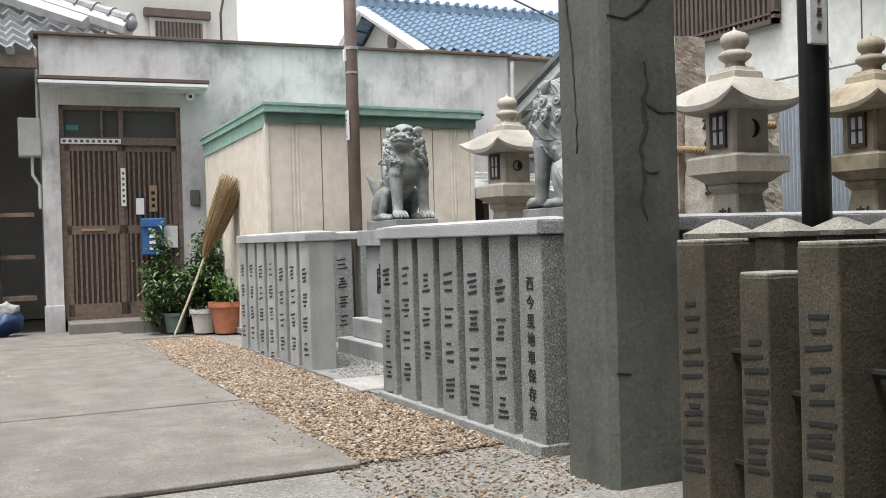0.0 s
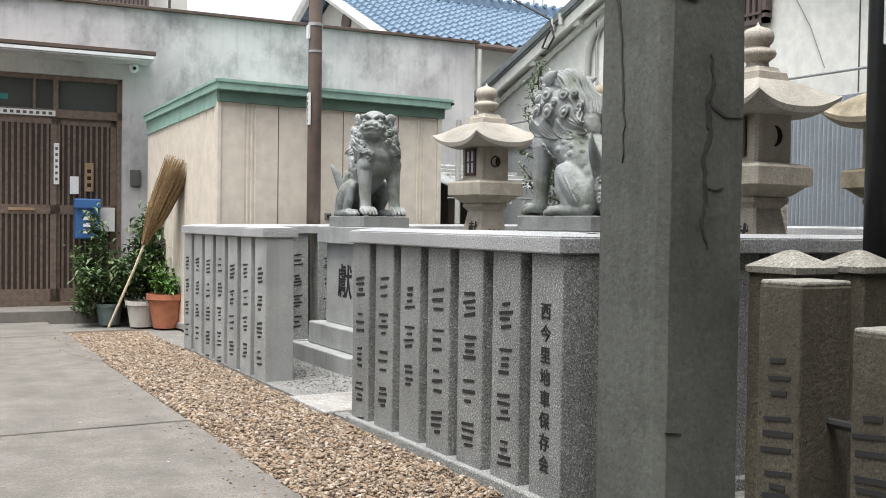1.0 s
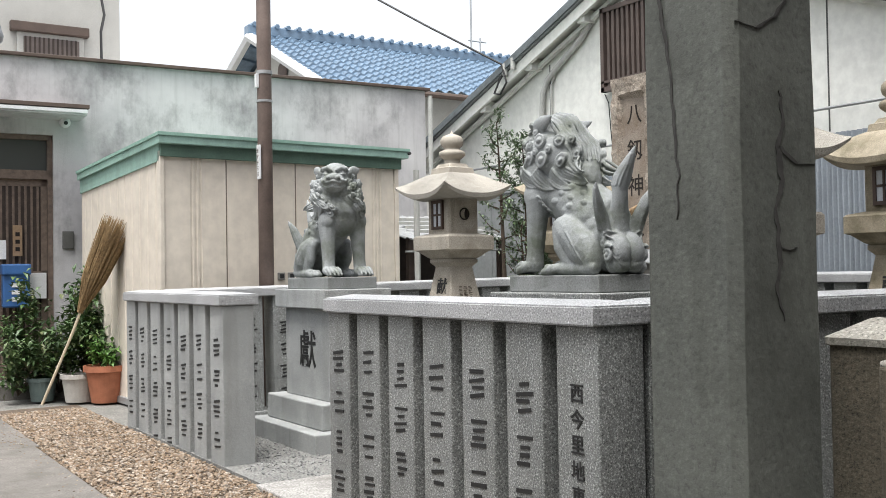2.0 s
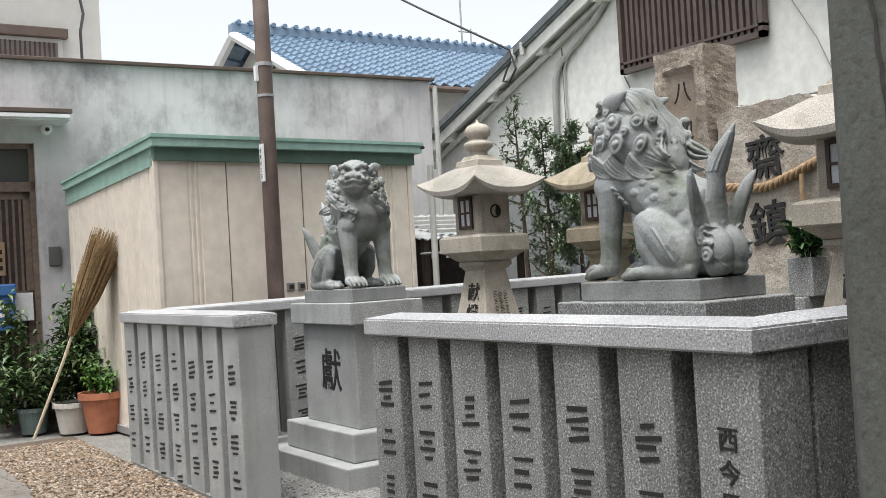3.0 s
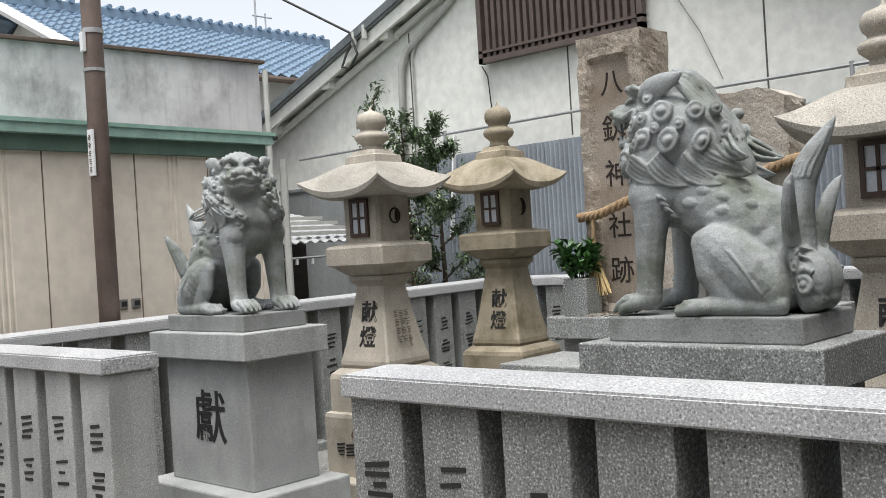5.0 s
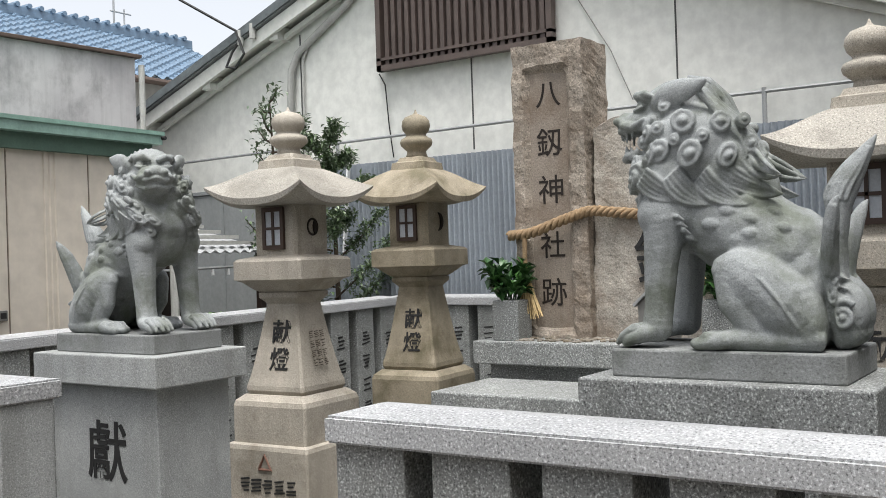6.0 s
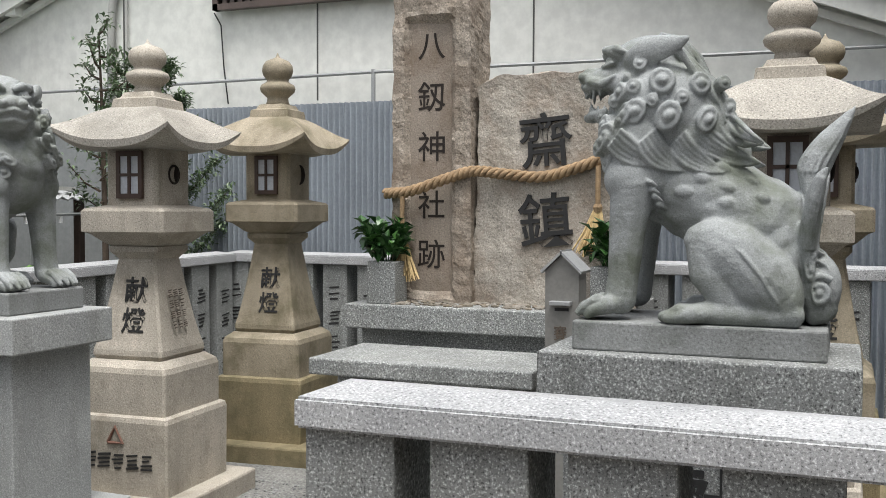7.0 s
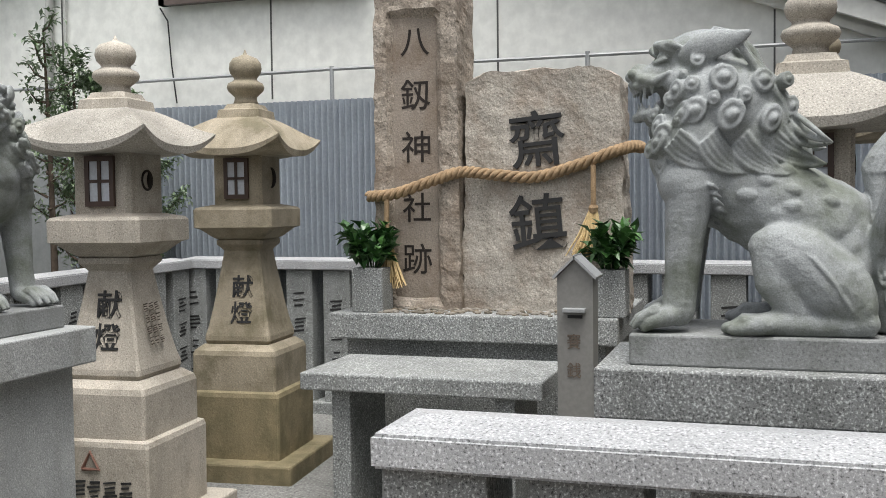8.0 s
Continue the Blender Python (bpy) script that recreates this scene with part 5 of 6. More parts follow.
far_house = thing("house", "white house with a blue glazed tile roof", "house")
tagged(part("roof_tiles", tiled_roof(6.95, 15.6, 14.2, 5.12, 18.1, 6.95, 0.30, 16, 0.035, 0.05), BLUE_TILE, far_house, "overlapping blue glazed pantiles"), kind="stuff")
part("roof_back", tiled_roof(6.95, 15.6, 22.0, 5.12, 18.1, 6.95, 0.60, 8, 0.035, 0.05), BLUE_TILE, far_house)
bm = bmesh.new()
add_box(bm, 6.85, 15.7, 17.95, 18.25, 6.9, 7.14, 0.03)
for k in range(30):
    add_tube(bm, [(7.0 + k * 0.29, 17.9, 7.15), (7.0 + k * 0.29, 18.3, 7.15)], 0.06, 6)
part("ridge", bm, BLUE_TILE, far_house, "ridge of blue capping tiles")
bm = bmesh.new()
for y0, z0, y1, z1 in ((14.15, 5.02, 18.1, 6.85), (22.05, 5.02, 18.1, 6.85)):
    add_tube(bm, [(6.93, y0, z0 + 0.02), (6.93, y1, z1 + 0.02)], 0.12, 6)
part("bargeboard", bm, WHITE, far_house, "white bargeboards at the gable")
bm = bmesh.new()
v = [bm.verts.new((x, y, z)) for x in (7.5, 15.0) for y, z in ((14.9, 0), (21.3, 0), (21.3, 5.3), (18.1, 6.8), (14.9, 5.3))]
bm.faces.new(v[:5]), bm.faces.new(v[5:][::-1])
for k in range(5):
    bm.faces.new((v[k], v[5 + k], v[5 + (k + 1) % 5], v[(k + 1) % 5]))
part("wall", bm, UPPER_WALL, far_house)
bm = bmesh.new()
add_ball(bm, (7.47, 17.4, 5.95), (0.05, 0.28, 0.28), sub=2)
part("gable_vent", bm, BROWN_TRIM, far_house, "brown gable vent")
part("gutter", tube([(6.95, 14.12, 5.05), (15.6, 14.12, 5.05)], 0.07, 8), BROWN_TRIM, far_house)
part("antenna", tube([(13.4, 18.1, 7.0), (13.4, 18.1, 9.4)], 0.025, 6), STEEL, far_house)
part("antenna", tube([(13.3, 18.1, 7.5), (13.9, 18.1, 7.5)], 0.02, 6), STEEL, far_house)
part("antenna", tube([(13.7, 18.1, 7.0), (13.7, 18.1, 7.6)], 0.02, 6), STEEL, far_house)

left_house = thing("house", "dim old wooden house with a grey tiled roof", "house")
tagged(part("roof_tiles", tiled_roof(-7.85, -1.55, 6.3, 3.18, 10.5, 5.2, 0.21, 15, 0.032, 0.05), ROOF_GREY, left_house, "grey pantiles with pale rims"), kind="stuff")
tagged(part("roof_tiles", tiled_roof(-1.55, -0.65, 6.86, 3.45, 10.5, 5.2, 0.21, 13, 0.032, 0.05), ROOF_GREY, left_house, "grey pantiles beside the flat roof"), kind="stuff")
for k in range(21):
    part("eave_tile", tube([(-7.78 + 0.30 * k, 6.28, 3.17), (-7.78 + 0.30 * k, 6.34, 3.20)], 0.05, 12), ROOF_GREY, left_house, "round grey tile end")
for k in range(5):
    part("wall_post", box(-7.0 + 1.1 * k, -6.88 + 1.1 * k, 7.52, 7.6, 0, 3.2, 0.006), WOOD, left_house)
for k in range(14):
    part("batten", box(-2.9 + 0.06 * k, -2.87 + 0.06 * k, 7.55, 7.6, 1.45, 2.6), WOOD, left_house)
part("bench_board", box(-3.4, -1.55, 6.95, 7.5, 0.36, 0.42, 0.006), WOOD, left_house)
part("wall", box(-8.0, -2.0, 7.6, 7.8, 0, 3.3), WOOD_DARK, left_house, "dark boards")
part("eave_board", box(-8.0, -1.5, 6.36, 6.44, 3.0, 3.14, 0.01), WOOD, left_house)
part("post", box(-2.05, -1.93, 6.9, 7.02, 0, 3.2, 0.01), WOOD_DARK, left_house)
part("shelf", box(-3.4, -1.55, 7.0, 7.5, 1.35, 1.40, 0.005), WOOD_LIGHT, left_house, "brown wooden shelf")
part("shelf", box(-3.4, -1.55, 7.0, 7.5, 0.85, 0.90, 0.005), WOOD, left_house)
h0, h1 = Vector((-2.7, 8.75, 4.72)), Vector((-0.42, 6.84, 3.62))
hd = (h1 - h0).normalized()
part("bargeboard", tube([h0 + Vector((-0.5, -0.05, 0.02)), h1 + Vector((-0.5, -0.05, 0.02))], 0.085, 4), WHITE_TILE_END, left_house, "pale sloping gable board")
part("hip_plaster", tube([h0, h1], [0.12, 0.12], 8), WHITE_TILE_END, left_house, "pale plaster bed of the ridge")
for k in range(13):
    a = h0.lerp(h1, k / 13) + Vector((0, 0, 0.09))
    b = h0.lerp(h1, (k + 1) / 13) + Vector((0, 0, 0.09)) + hd * 0.02
    part("ridge_tile", tube([a, b - hd * 0.03, b - hd * 0.029, b], [0.088, 0.094, 0.108, 0.108], 12), ROOF_GREY, left_house)
bm = bmesh.new()
add_ball(bm, h1 + Vector((0, 0, 0.06)) + hd * 0.02, (0.085, 0.085, 0.10), sub=2)
part("ridge_end", bm, ROOF_GREY, left_house, "rounded grey ridge end tile", smooth=True)
BAG = plain("blue_bag", (0.02, 0.05, 0.13), 0.5, vary=0.3, scale=12, bump=0.4, bump_scale=14)
bm = bmesh.new()
add_ball(bm, (0, 0, 0.16), (0.18, 0.17, 0.15))
for v in bm.verts:
    v.co += 0.09 * noise.noise_vector(v.co * 6)
bag = thing("bag", "crumpled blue plastic bag with a grey cloth on top", "bag", pose(-1.95, 6.35, 0))
part("body", bm, BAG, bag, smooth=True)
bm = bmesh.new()
add_ball(bm, (0.05, -0.03, 0.30), (0.13, 0.12, 0.09), sub=2)
for v in bm.verts:
    v.co += 0.05 * noise.noise_vector(v.co * 11)
part("cloth", bm, plain("grey_cloth", (0.30, 0.32, 0.30), 0.9, vary=0.4, scale=14), bag)


# ---- beige shed ----
SH = pose(0.384, 3.82, 0, 0, 0, 3.2)
shed = thing("storage_shed", "beige steel storage shed with mint green roof trim", "shed", SH)
SW, SD = 2.48, 2.35


def sheet(pts_x, grooves, z0, z1):
    """A steel wall sheet along x at y = 0 with vertical ribs pressed into it."""
    bm2 = bmesh.new()
    xs = [pts_x[0]]
    dep = [0.0]
    for g in grooves:
        xs += [g - 0.012, g - 0.006, g + 0.006, g + 0.012]
        dep += [0.0, 0.010, 0.010, 0.0]
    xs.append(pts_x[1])
    dep.append(0.0)
    front = [(bm2.verts.new((x, d, z0)), bm2.verts.new((x, d, z1))) for x, d in zip(xs, dep)]
    back = [(bm2.verts.new((x, 0.035, z0)), bm2.verts.new((x, 0.035, z1))) for x in xs]
    for a, b in zip(front, front[1:]):
        bm2.faces.new((a[0], b[0], b[1], a[1]))
    for a, b in zip(back, back[1:]):
        bm2.faces.new((a[1], b[1], b[0], a[0]))
    for a, b in ((front[0], back[0]), (back[-1], front[-1])):
        bm2.faces.new((a[0], a[1], b[1], b[0]))
    return bm2


panels = [(0.07, 0.62, (0.31, 0.35, 0.39)), (0.632, 1.29, ()), (1.302, 1.90, (1.56, 1.60, 1.64)), (1.912, 2.36, (2.12, 2.16, 2.2))]
for a, b, g in panels:
    part("panel", sheet((a, b), g, 0.05, 2.16), BEIGE, shed, at=pose(0, 0.09, 0))
for a in (0.626, 1.296, 1.906):
    part("joint", box(a - 0.005, a + 0.005, 0.096, 0.13, 0.05, 2.16), WOOD, shed, "brown joint strip")
part("corner_post", box(2.365, 2.41, 0.075, 0.14, 0.0, 2.2, 0.004), BEIGE, shed)
part("corner_post", box(0.03, 0.068, 0.075, 0.14, 0.0, 2.2, 0.004), BEIGE, shed)
part("side_panel", sheet((0, SD - 0.15), [0.12 + 0.2 * k for k in range(11)], 0.05, 2.18), BEIGE, shed, "ribbed beige side wall", at=pose(0.045, 0.14 + SD - 0.15, 0, 0, 0, -90))
part("side_panel", sheet((0, SD - 0.15), [0.12 + 0.2 * k for k in range(11)], 0.05, 2.18), BEIGE, shed, at=pose(2.40, 0.14, 0, 0, 0, 90))
part("base_rail", box(0.02, 2.42, 0.08, SD, 0.0, 0.06, 0.004), STEEL, shed)
bm = bmesh.new()
add_box(bm, 0, SW, 0, SD, 2.255, 2.33)
for v in bm.verts:
    v.co.z -= 0.05 * v.co.y
part("roof", bm, GREEN_TRIM, shed, "mint green roof edge")
bm = bmesh.new()
add_box(bm, -0.012, SW + 0.012, -0.012, SD, 2.318, 2.345)
for v in bm.verts:
    v.co.z -= 0.05 * v.co.y
part("roof_lip", bm, plain("pale_green_lip", (0.26, 0.42, 0.35), 0.5), shed, "paler green roof lip")
part("fascia", box(0.03, 2.43, 0.05, 0.10, 2.15, 2.255, 0.004), TRIM_SHADE, shed, "green fascia with the roof edge's shade in its colour")
bm = box(0.03, 0.06, 0.10, SD, 2.12, 2.26)
for v in bm.verts:
    v.co.z -= 0.05 * v.co.y
part("fascia", bm, GREEN_TRIM, shed)
for x in (1.14, 1.24):
    h = part("handle_plate", box(x - 0.035, x + 0.035, 0.078, 0.092, 1.10, 1.165, 0.004), GREY_METAL, shed, "small grey recessed door pull")
    # black sheet on the plate paints the shade of a hollow
    part("recess_shade", box(x - 0.015, x + 0.025, 0.0765, 0.0785, 1.115, 1.15), INK, h)
part("bolt", tube([(SW + 0.0, 0.02, 2.30), (SW + 0.0, -0.03, 2.30)], 0.014, 8), INK, shed)

# ---- brown pole with its label ----
pole = thing("utility_pole", "brown painted pole with a small white label", "pole", pose(1.235, 3.63, 0))
part("pole", tube([(0, 0, -0.2), (0, 0, 3), (0, 0, 7.5)], [0.066, 0.062, 0.055], 18), POLE_WOOD, pole, smooth=True)
part("label_plate", box(-0.078, -0.060, -0.06, 0.0, 1.96, 2.25, 0.003), WHITE, pole, "narrow white label with bars")
r9 = random.Random(19)
part("label_bars", bars(r9, 5, 0.03, 0.05), INK_FAINT, pole, at=Matrix.Translation((-0.0795, -0.03, 2.2)) @ WEST)["kind"] = "stuff"
part("band", tube([(0, 0, 2.86), (0, 0, 2.89)], 0.07, 18), STEEL, pole)
part("band", tube([(0, 0, 2.62), (0, 0, 2.64)], 0.069, 18), STEEL, pole)
part("clip", box(-0.085, -0.06, -0.03, 0.01, 2.74, 2.86, 0.003), WHITE, pole)

# ---- east house: gabled wall with lattice window ----
EX = 5.2
EAST = Matrix.Translation((0.12, 0.105, 0.04)) @ Matrix.Scale(1.04, 4)    # shifts and scales the house to fit the camera's view
PEAK_Y, PEAK_Z, SL = 3.05, 4.22, 0.378
east = thing("house", "pale green-grey gabled house wall with a brown lattice window", "house", EAST)
bm = bmesh.new()
ys = (-2.6, 7.3)
prof = [(ys[0], 0), (ys[1], 0), (ys[1], PEAK_Z - SL * (ys[1] - PEAK_Y)), (PEAK_Y, PEAK_Z), (ys[0], PEAK_Z - SL * (PEAK_Y - ys[0]))]
v = [bm.verts.new((x, y, z)) for x in (EX, EX + 0.25) for y, z in prof]
bm.faces.new(v[:5][::-1]), bm.faces.new(v[5:])
for k in range(5):
    bm.faces.new((v[k], v[(k + 1) % 5], v[5 + (k + 1) % 5], v[5 + k]))
part("gable_wall", bm, HOUSE_WALL, east)
part("side_wall", box(EX + 0.25, EX + 8, 7.05, 7.3, 0, 2.8), HOUSE_WALL, east)
for y in (1.03, 2.83, 4.75, -0.85):
    part("wall_joint", box(EX - 0.006, EX, y - 0.006, y + 0.006, 2.2, PEAK_Z - SL * abs(y - PEAK_Y) - 0.12), JOINT, east, "thin dark panel joint")


def slab_along(y0, z0, y1, z1, x0, x1, t):
    bm2 = bmesh.new()
    vv = [bm2.verts.new(p) for x in (x0, x1) for p in ((x, y0, z0), (x, y1, z1), (x, y1, z1 + t), (x, y0, z0 + t))]
    bm2.faces.new(vv[:4][::-1]), bm2.faces.new(vv[4:])
    for k in range(4):
        bm2.faces.new((vv[k], vv[(k + 1) % 4], vv[4 + (k + 1) % 4], vv[4 + k]))
    return bm2


for s, yend in ((1, 7.75), (-1, -3.0)):
    zend = PEAK_Z - SL * abs(yend - PEAK_Y)
    part("roof_deck", slab_along(PEAK_Y, PEAK_Z + 0.03, yend, zend + 0.03, EX - 0.20, EX + 8, 0.05), HOUSE_WALL, east, "pale soffit boards")
    part("bargeboard", slab_along(PEAK_Y, PEAK_Z - 0.06, yend, zend - 0.06, EX - 0.22, EX - 0.18, 0.13), HOUSE_WALL, east)
    part("roof_covering", slab_along(PEAK_Y, PEAK_Z + 0.08, yend, zend + 0.08, EX - 0.26, EX + 8, 0.06), ROOF_GREY, east, "dark grey roof tiles")
    part("verge_tiles", slab_along(PEAK_Y, PEAK_Z + 0.09, yend, zend + 0.09, EX - 0.28, EX - 0.10, 0.085), plain("verge_slate", (0.13, 0.15, 0.155), 0.5, vary=0.3, scale=8), east)
    part("rafter_strip", slab_along(PEAK_Y, PEAK_Z - 0.10, yend, zend - 0.13, EX - 0.09, EX - 0.04, 0.05), HOUSE_WALL, east)
    for k in range(1, 5):
        f = k / 5
        y = PEAK_Y + (yend - PEAK_Y) * f
        z = PEAK_Z + (zend - PEAK_Z) * f
        part("purlin", box(EX - 0.18, EX, y - 0.06, y + 0.06, z - 0.10, z + 0.03, 0.005), HOUSE_WALL, east, "pale purlin end")
lattice = thing("window_1", "brown metal lattice over a shut window high on the wall", "window", EAST, kind="structure")
part("window_back", box(EX - 0.05, EX, 2.03, 3.74, 3.0, 3.84), SHUTTER_BACK, lattice)
fr = bmesh.new()
for y0, y1, z0, z1 in ((2.0, 2.05, 2.96, 3.86), (3.70, 3.75, 2.96, 3.86), (2.0, 3.75, 2.96, 3.01), (2.0, 3.75, 3.81, 3.86), (2.0, 3.75, 3.05, 3.075)):
    add_box(fr, EX - 0.12, EX - 0.05, y0, y1, z0, z1)
part("window_frame", fr, SHUTTER, lattice)
shared = mesh_of("slat", box(EX - 0.105, EX - 0.075, -0.02, 0.02, 3.01, 3.81), SHUTTER)
for k in range(22):
    part("slat", shared, None, lattice, at=pose(0, 2.09 + k * 0.0738, 0))

# conduit, cables and rail on that wall
conduit = thing("conduit_pipe", "pale bent conduit pipe fixed to the gable wall", "pipe", EAST)
part("pipe", tube([(EX - 0.05, 4.86, 2.0), (EX - 0.05, 4.85, 2.9), (EX - 0.05, 4.83, 3.12), (EX - 0.05, 4.74, 3.27), (EX - 0.05, 4.60, 3.36), (EX - 0.05, 4.15, 3.62), (EX - 0.05, 4.0, 3.74), (EX - 0.05, 3.95, 4.05)], 0.035, 10), PIPE, conduit, smooth=True)
part("pipe", tube([(EX - 0.03, 4.70, 2.0), (EX - 0.03, 4.70, 3.2), (EX - 0.03, 4.62, 3.35)], 0.012, 8), PIPE, conduit)
cables = thing("power_cable", "black service cable hanging from the gable", "cable", EAST)
part("cable", tube([(2.2, 9.6, 6.6), (3.4, 7.4, 5.1), (4.3, 6.05, 4.10), (4.92, 5.32, 3.54)], 0.014, 6), CABLE, cables)
part("loop", tube([(4.92, 5.32, 3.54), (4.90, 5.2, 3.30), (4.88, 5.3, 3.17), (4.88, 5.42, 3.20), (4.92, 5.38, 3.34), (4.95, 5.25, 3.50)], 0.014, 6), CABLE, cables)
part("insulator", tube([(4.94, 5.28, 3.40), (4.94, 5.28, 3.54)], 0.03, 8), PIPE, cables, "pale porcelain insulator")
part("insulator", tube([(4.94, 5.12, 3.44), (4.94, 5.12, 3.58)], 0.03, 8), PIPE, cables)
solo("wall_cable", tube([(EX - 0.02, 2.0, 3.6), (EX - 0.02, 1.55, 2.85), (EX - 0.02, 1.38, 2.45)], 0.004, 6), GREY_METAL, "thin grey cable slanting down the wall", "cable", at=EAST)
solo("wall_cable", tube([(EX - 0.02, 3.80, 2.96), (EX - 0.04, 3.72, 2.85), (EX - 0.03, 3.70, 2.5), (EX - 0.03, 3.66, 2.2)], 0.006, 6), CABLE, "thin dark cable below the lattice window", "cable", at=EAST)
solo("overhead_cable", tube([(4.6, 0.6, 3.3), (4.6, -0.6, 2.87), (4.6, -2.5, 2.4), (4.6, -5, 1.9)], 0.006, 6), CABLE, "thin black overhead cable", "cable")
solo("overhead_cable", tube([(1.22, 11.5, 9.0), (1.25, 9.0, 4.6), (1.18, 8.9, 4.35), (1.16, 8.8, 3.9)], 0.018, 6), CABLE, "black cable beside the upper house", "cable")
rail = thing("wall_rail", "thin galvanised rail with short posts above the corrugated fence", "rail")
part("rail", tube([(5.4, 6.8, 2.49), (5.4, 2.5, 2.52), (5.4, -3.2, 2.50)], 0.014, 8), STEEL, rail)
for y in (4.5, 2.47, 0.486, -1.5):
    part("post", tube([(5.4, y, 1.2), (5.4, y, 2.54)], 0.018, 8), STEEL, rail)

# ---- corrugated fence ----
corr = thing("corrugated_fence", "blue-grey corrugated steel fence behind the stones", "fence")


def corrugated(width, height, pitch, amp):
    """A sheet that runs along -y from 0, its waves facing x."""
    bm2 = bmesh.new()
    n2 = int(width / pitch) * 8
    rows2 = []
    for i in range(n2 + 1):
        y, x = -width * i / n2, amp * math.sin(2 * math.pi * i / 8)
        rows2.append([bm2.verts.new((x, y, 0.0)), bm2.verts.new((x, y, height)), bm2.verts.new((x + 0.004, y, height)), bm2.verts.new((x + 0.004, y, 0.0))])
    for p, q in zip(rows2, rows2[1:]):
        for k in range(4):
            bm2.faces.new((p[k], q[k], q[(k + 1) % 4], p[(k + 1) % 4]))
    return bm2


shared = mesh_of("sheet", corrugated(0.80, 2.265, 0.05, 0.021), CORRUGATED)
for i in range(9):
    part("sheet", shared, None, corr, at=pose(5.22 + 0.004 * (i % 2), 4.75 - 0.795 * i, 0.0))
boards = thing("boarded_fence", "plain grey painted board fence", "fence")
for k in range(4):
    part("board", box(5.20 + 0.002 * (k % 2), 5.25, 4.762 + 0.548 * k, 5.306 + 0.548 * k, 0, 2.10, 0.004), GREY_BOARD, boards)
part("top_rail", box(5.185, 5.265, 4.76, 6.955, 2.10, 2.14, 0.005), GREY_BOARD, boards)
brace = solo("leaning_board", box(-0.03, 0.03, -0.008, 0.008, 0, 1.0, 0.003), WHITE, "white plank leaning by the fence", "plank", at=pose(5.0, 4.12, 1.46, 0, 10, 14))

# ---- lean-to behind the shed ----
lean = thing("lean_to", "low dark lean-to with a patched corrugated roof", "lean-to", pose(3.1, 4.45, 0))
bm = bmesh.new()
rows = []
for i in range(61):
    x = 1.3 * i / 60
    z = 0.012 * math.sin(2 * math.pi * i / 5)
    rows.append([bm.verts.new((x, 0, 1.50 + z)), bm.verts.new((x, 1.2, 1.80 + z)), bm.verts.new((x, 1.2, 1.79 + z)), bm.verts.new((x, 0, 1.49 + z))])
for a, b in zip(rows, rows[1:]):
    for k in range(4):
        bm.faces.new((a[k], b[k], b[(k + 1) % 4], a[(k + 1) % 4]))
part("roof", bm, STEEL, lean, "pale corrugated roof sheet")
for k in range(4):
    part("batten", box(0.2 + 0.02 * k, 1.25, 0.1 + 0.22 * k, 0.15 + 0.22 * k, 1.56 + 0.055 * k, 1.59 + 0.055 * k), PIPE, lean)
for x in (0.05, 1.2):
    part("post", box(x, x + 0.06, 0.02, 0.08, 0, 1.5, 0.004), WOOD_DARK, lean)
part("wall", box(0, 1.3, 1.1, 1.15, 0, 1.75), WOOD_DARK, lean)
part("rod", tube([(0, 0.0, 1.36), (1.25, 0.0, 1.38)], 0.012, 6), STEEL, lean, "rod with small hanging clips")
for k in range(6):
    part("clip", box(0.12 + 0.17 * k, 0.14 + 0.17 * k, -0.01, 0.01, 1.31, 1.36), WHITE, lean)
solo("downpipe", tube([(2.98, 4.02, 0.0), (2.98, 4.02, 1.5), (2.98, 4.02, 2.15)], 0.03, 8), PIPE, "pale downpipe at the shed corner", "pipe")


# ---- trees and shrubs ----
def sapling(at, height, crown, seed, leaves, leaf_mat, label, low=0.35, leaf=0.05):
    r = random.Random(seed)
    tree = thing("tree", label, "tree", at)
    trunk, crown_bm = bmesh.new(), bmesh.new()
    top = Vector((r.uniform(-0.08, 0.08), r.uniform(-0.08, 0.08), height))
    tp = [Vector((0, 0, -0.05)), Vector((0.02, -0.02, height * 0.4)), top * 0.75 + Vector((0.03, 0, 0)), top]
    add_tube(trunk, tp, [0.03, 0.024, 0.014, 0.005], 8)
    tips = []
    for k in range(16):
        f = low + (1 - low) * k / 15
        base = Vector((0.02, -0.02, 0)) * f + Vector((0, 0, height * f)) + top * 0
        base.x, base.y = top.x * f, top.y * f
        a = k * 2.4 + r.uniform(-0.4, 0.4)
        reach = crown * (1.1 - f) * r.uniform(0.55, 1.15) + 0.06
        end = base + Vector((math.cos(a) * reach, math.sin(a) * reach, reach * r.uniform(0.4, 1.0)))
        mid = base.lerp(end, 0.5) + Vector((0, 0, -0.03))
        add_tube(trunk, [base, mid, end], [0.010, 0.007, 0.003], 5)
        tips.append((base, mid, end))
    for _ in range(leaves):
        base, mid, end = r.choice(tips)
        f = r.uniform(0.25, 1.05)
        p = base.lerp(mid, f * 2) if f < 0.5 else mid.lerp(end, (f - 0.5) * 2)
        p = p + any_way(r) * r.uniform(0.0, 0.09)
        add_leaf(crown_bm, p, any_way(r, 0.7) + Vector((0, 0, 0.25)), r.uniform(0.7, 1.2) * leaf, r.uniform(0.35, 0.5) * leaf)
    part("trunk", trunk, BARK, tree)
    tagged(part("crown", crown_bm, leaf_mat, tree, "loose crown of small glossy leaves"), kind="stuff")
    return tree


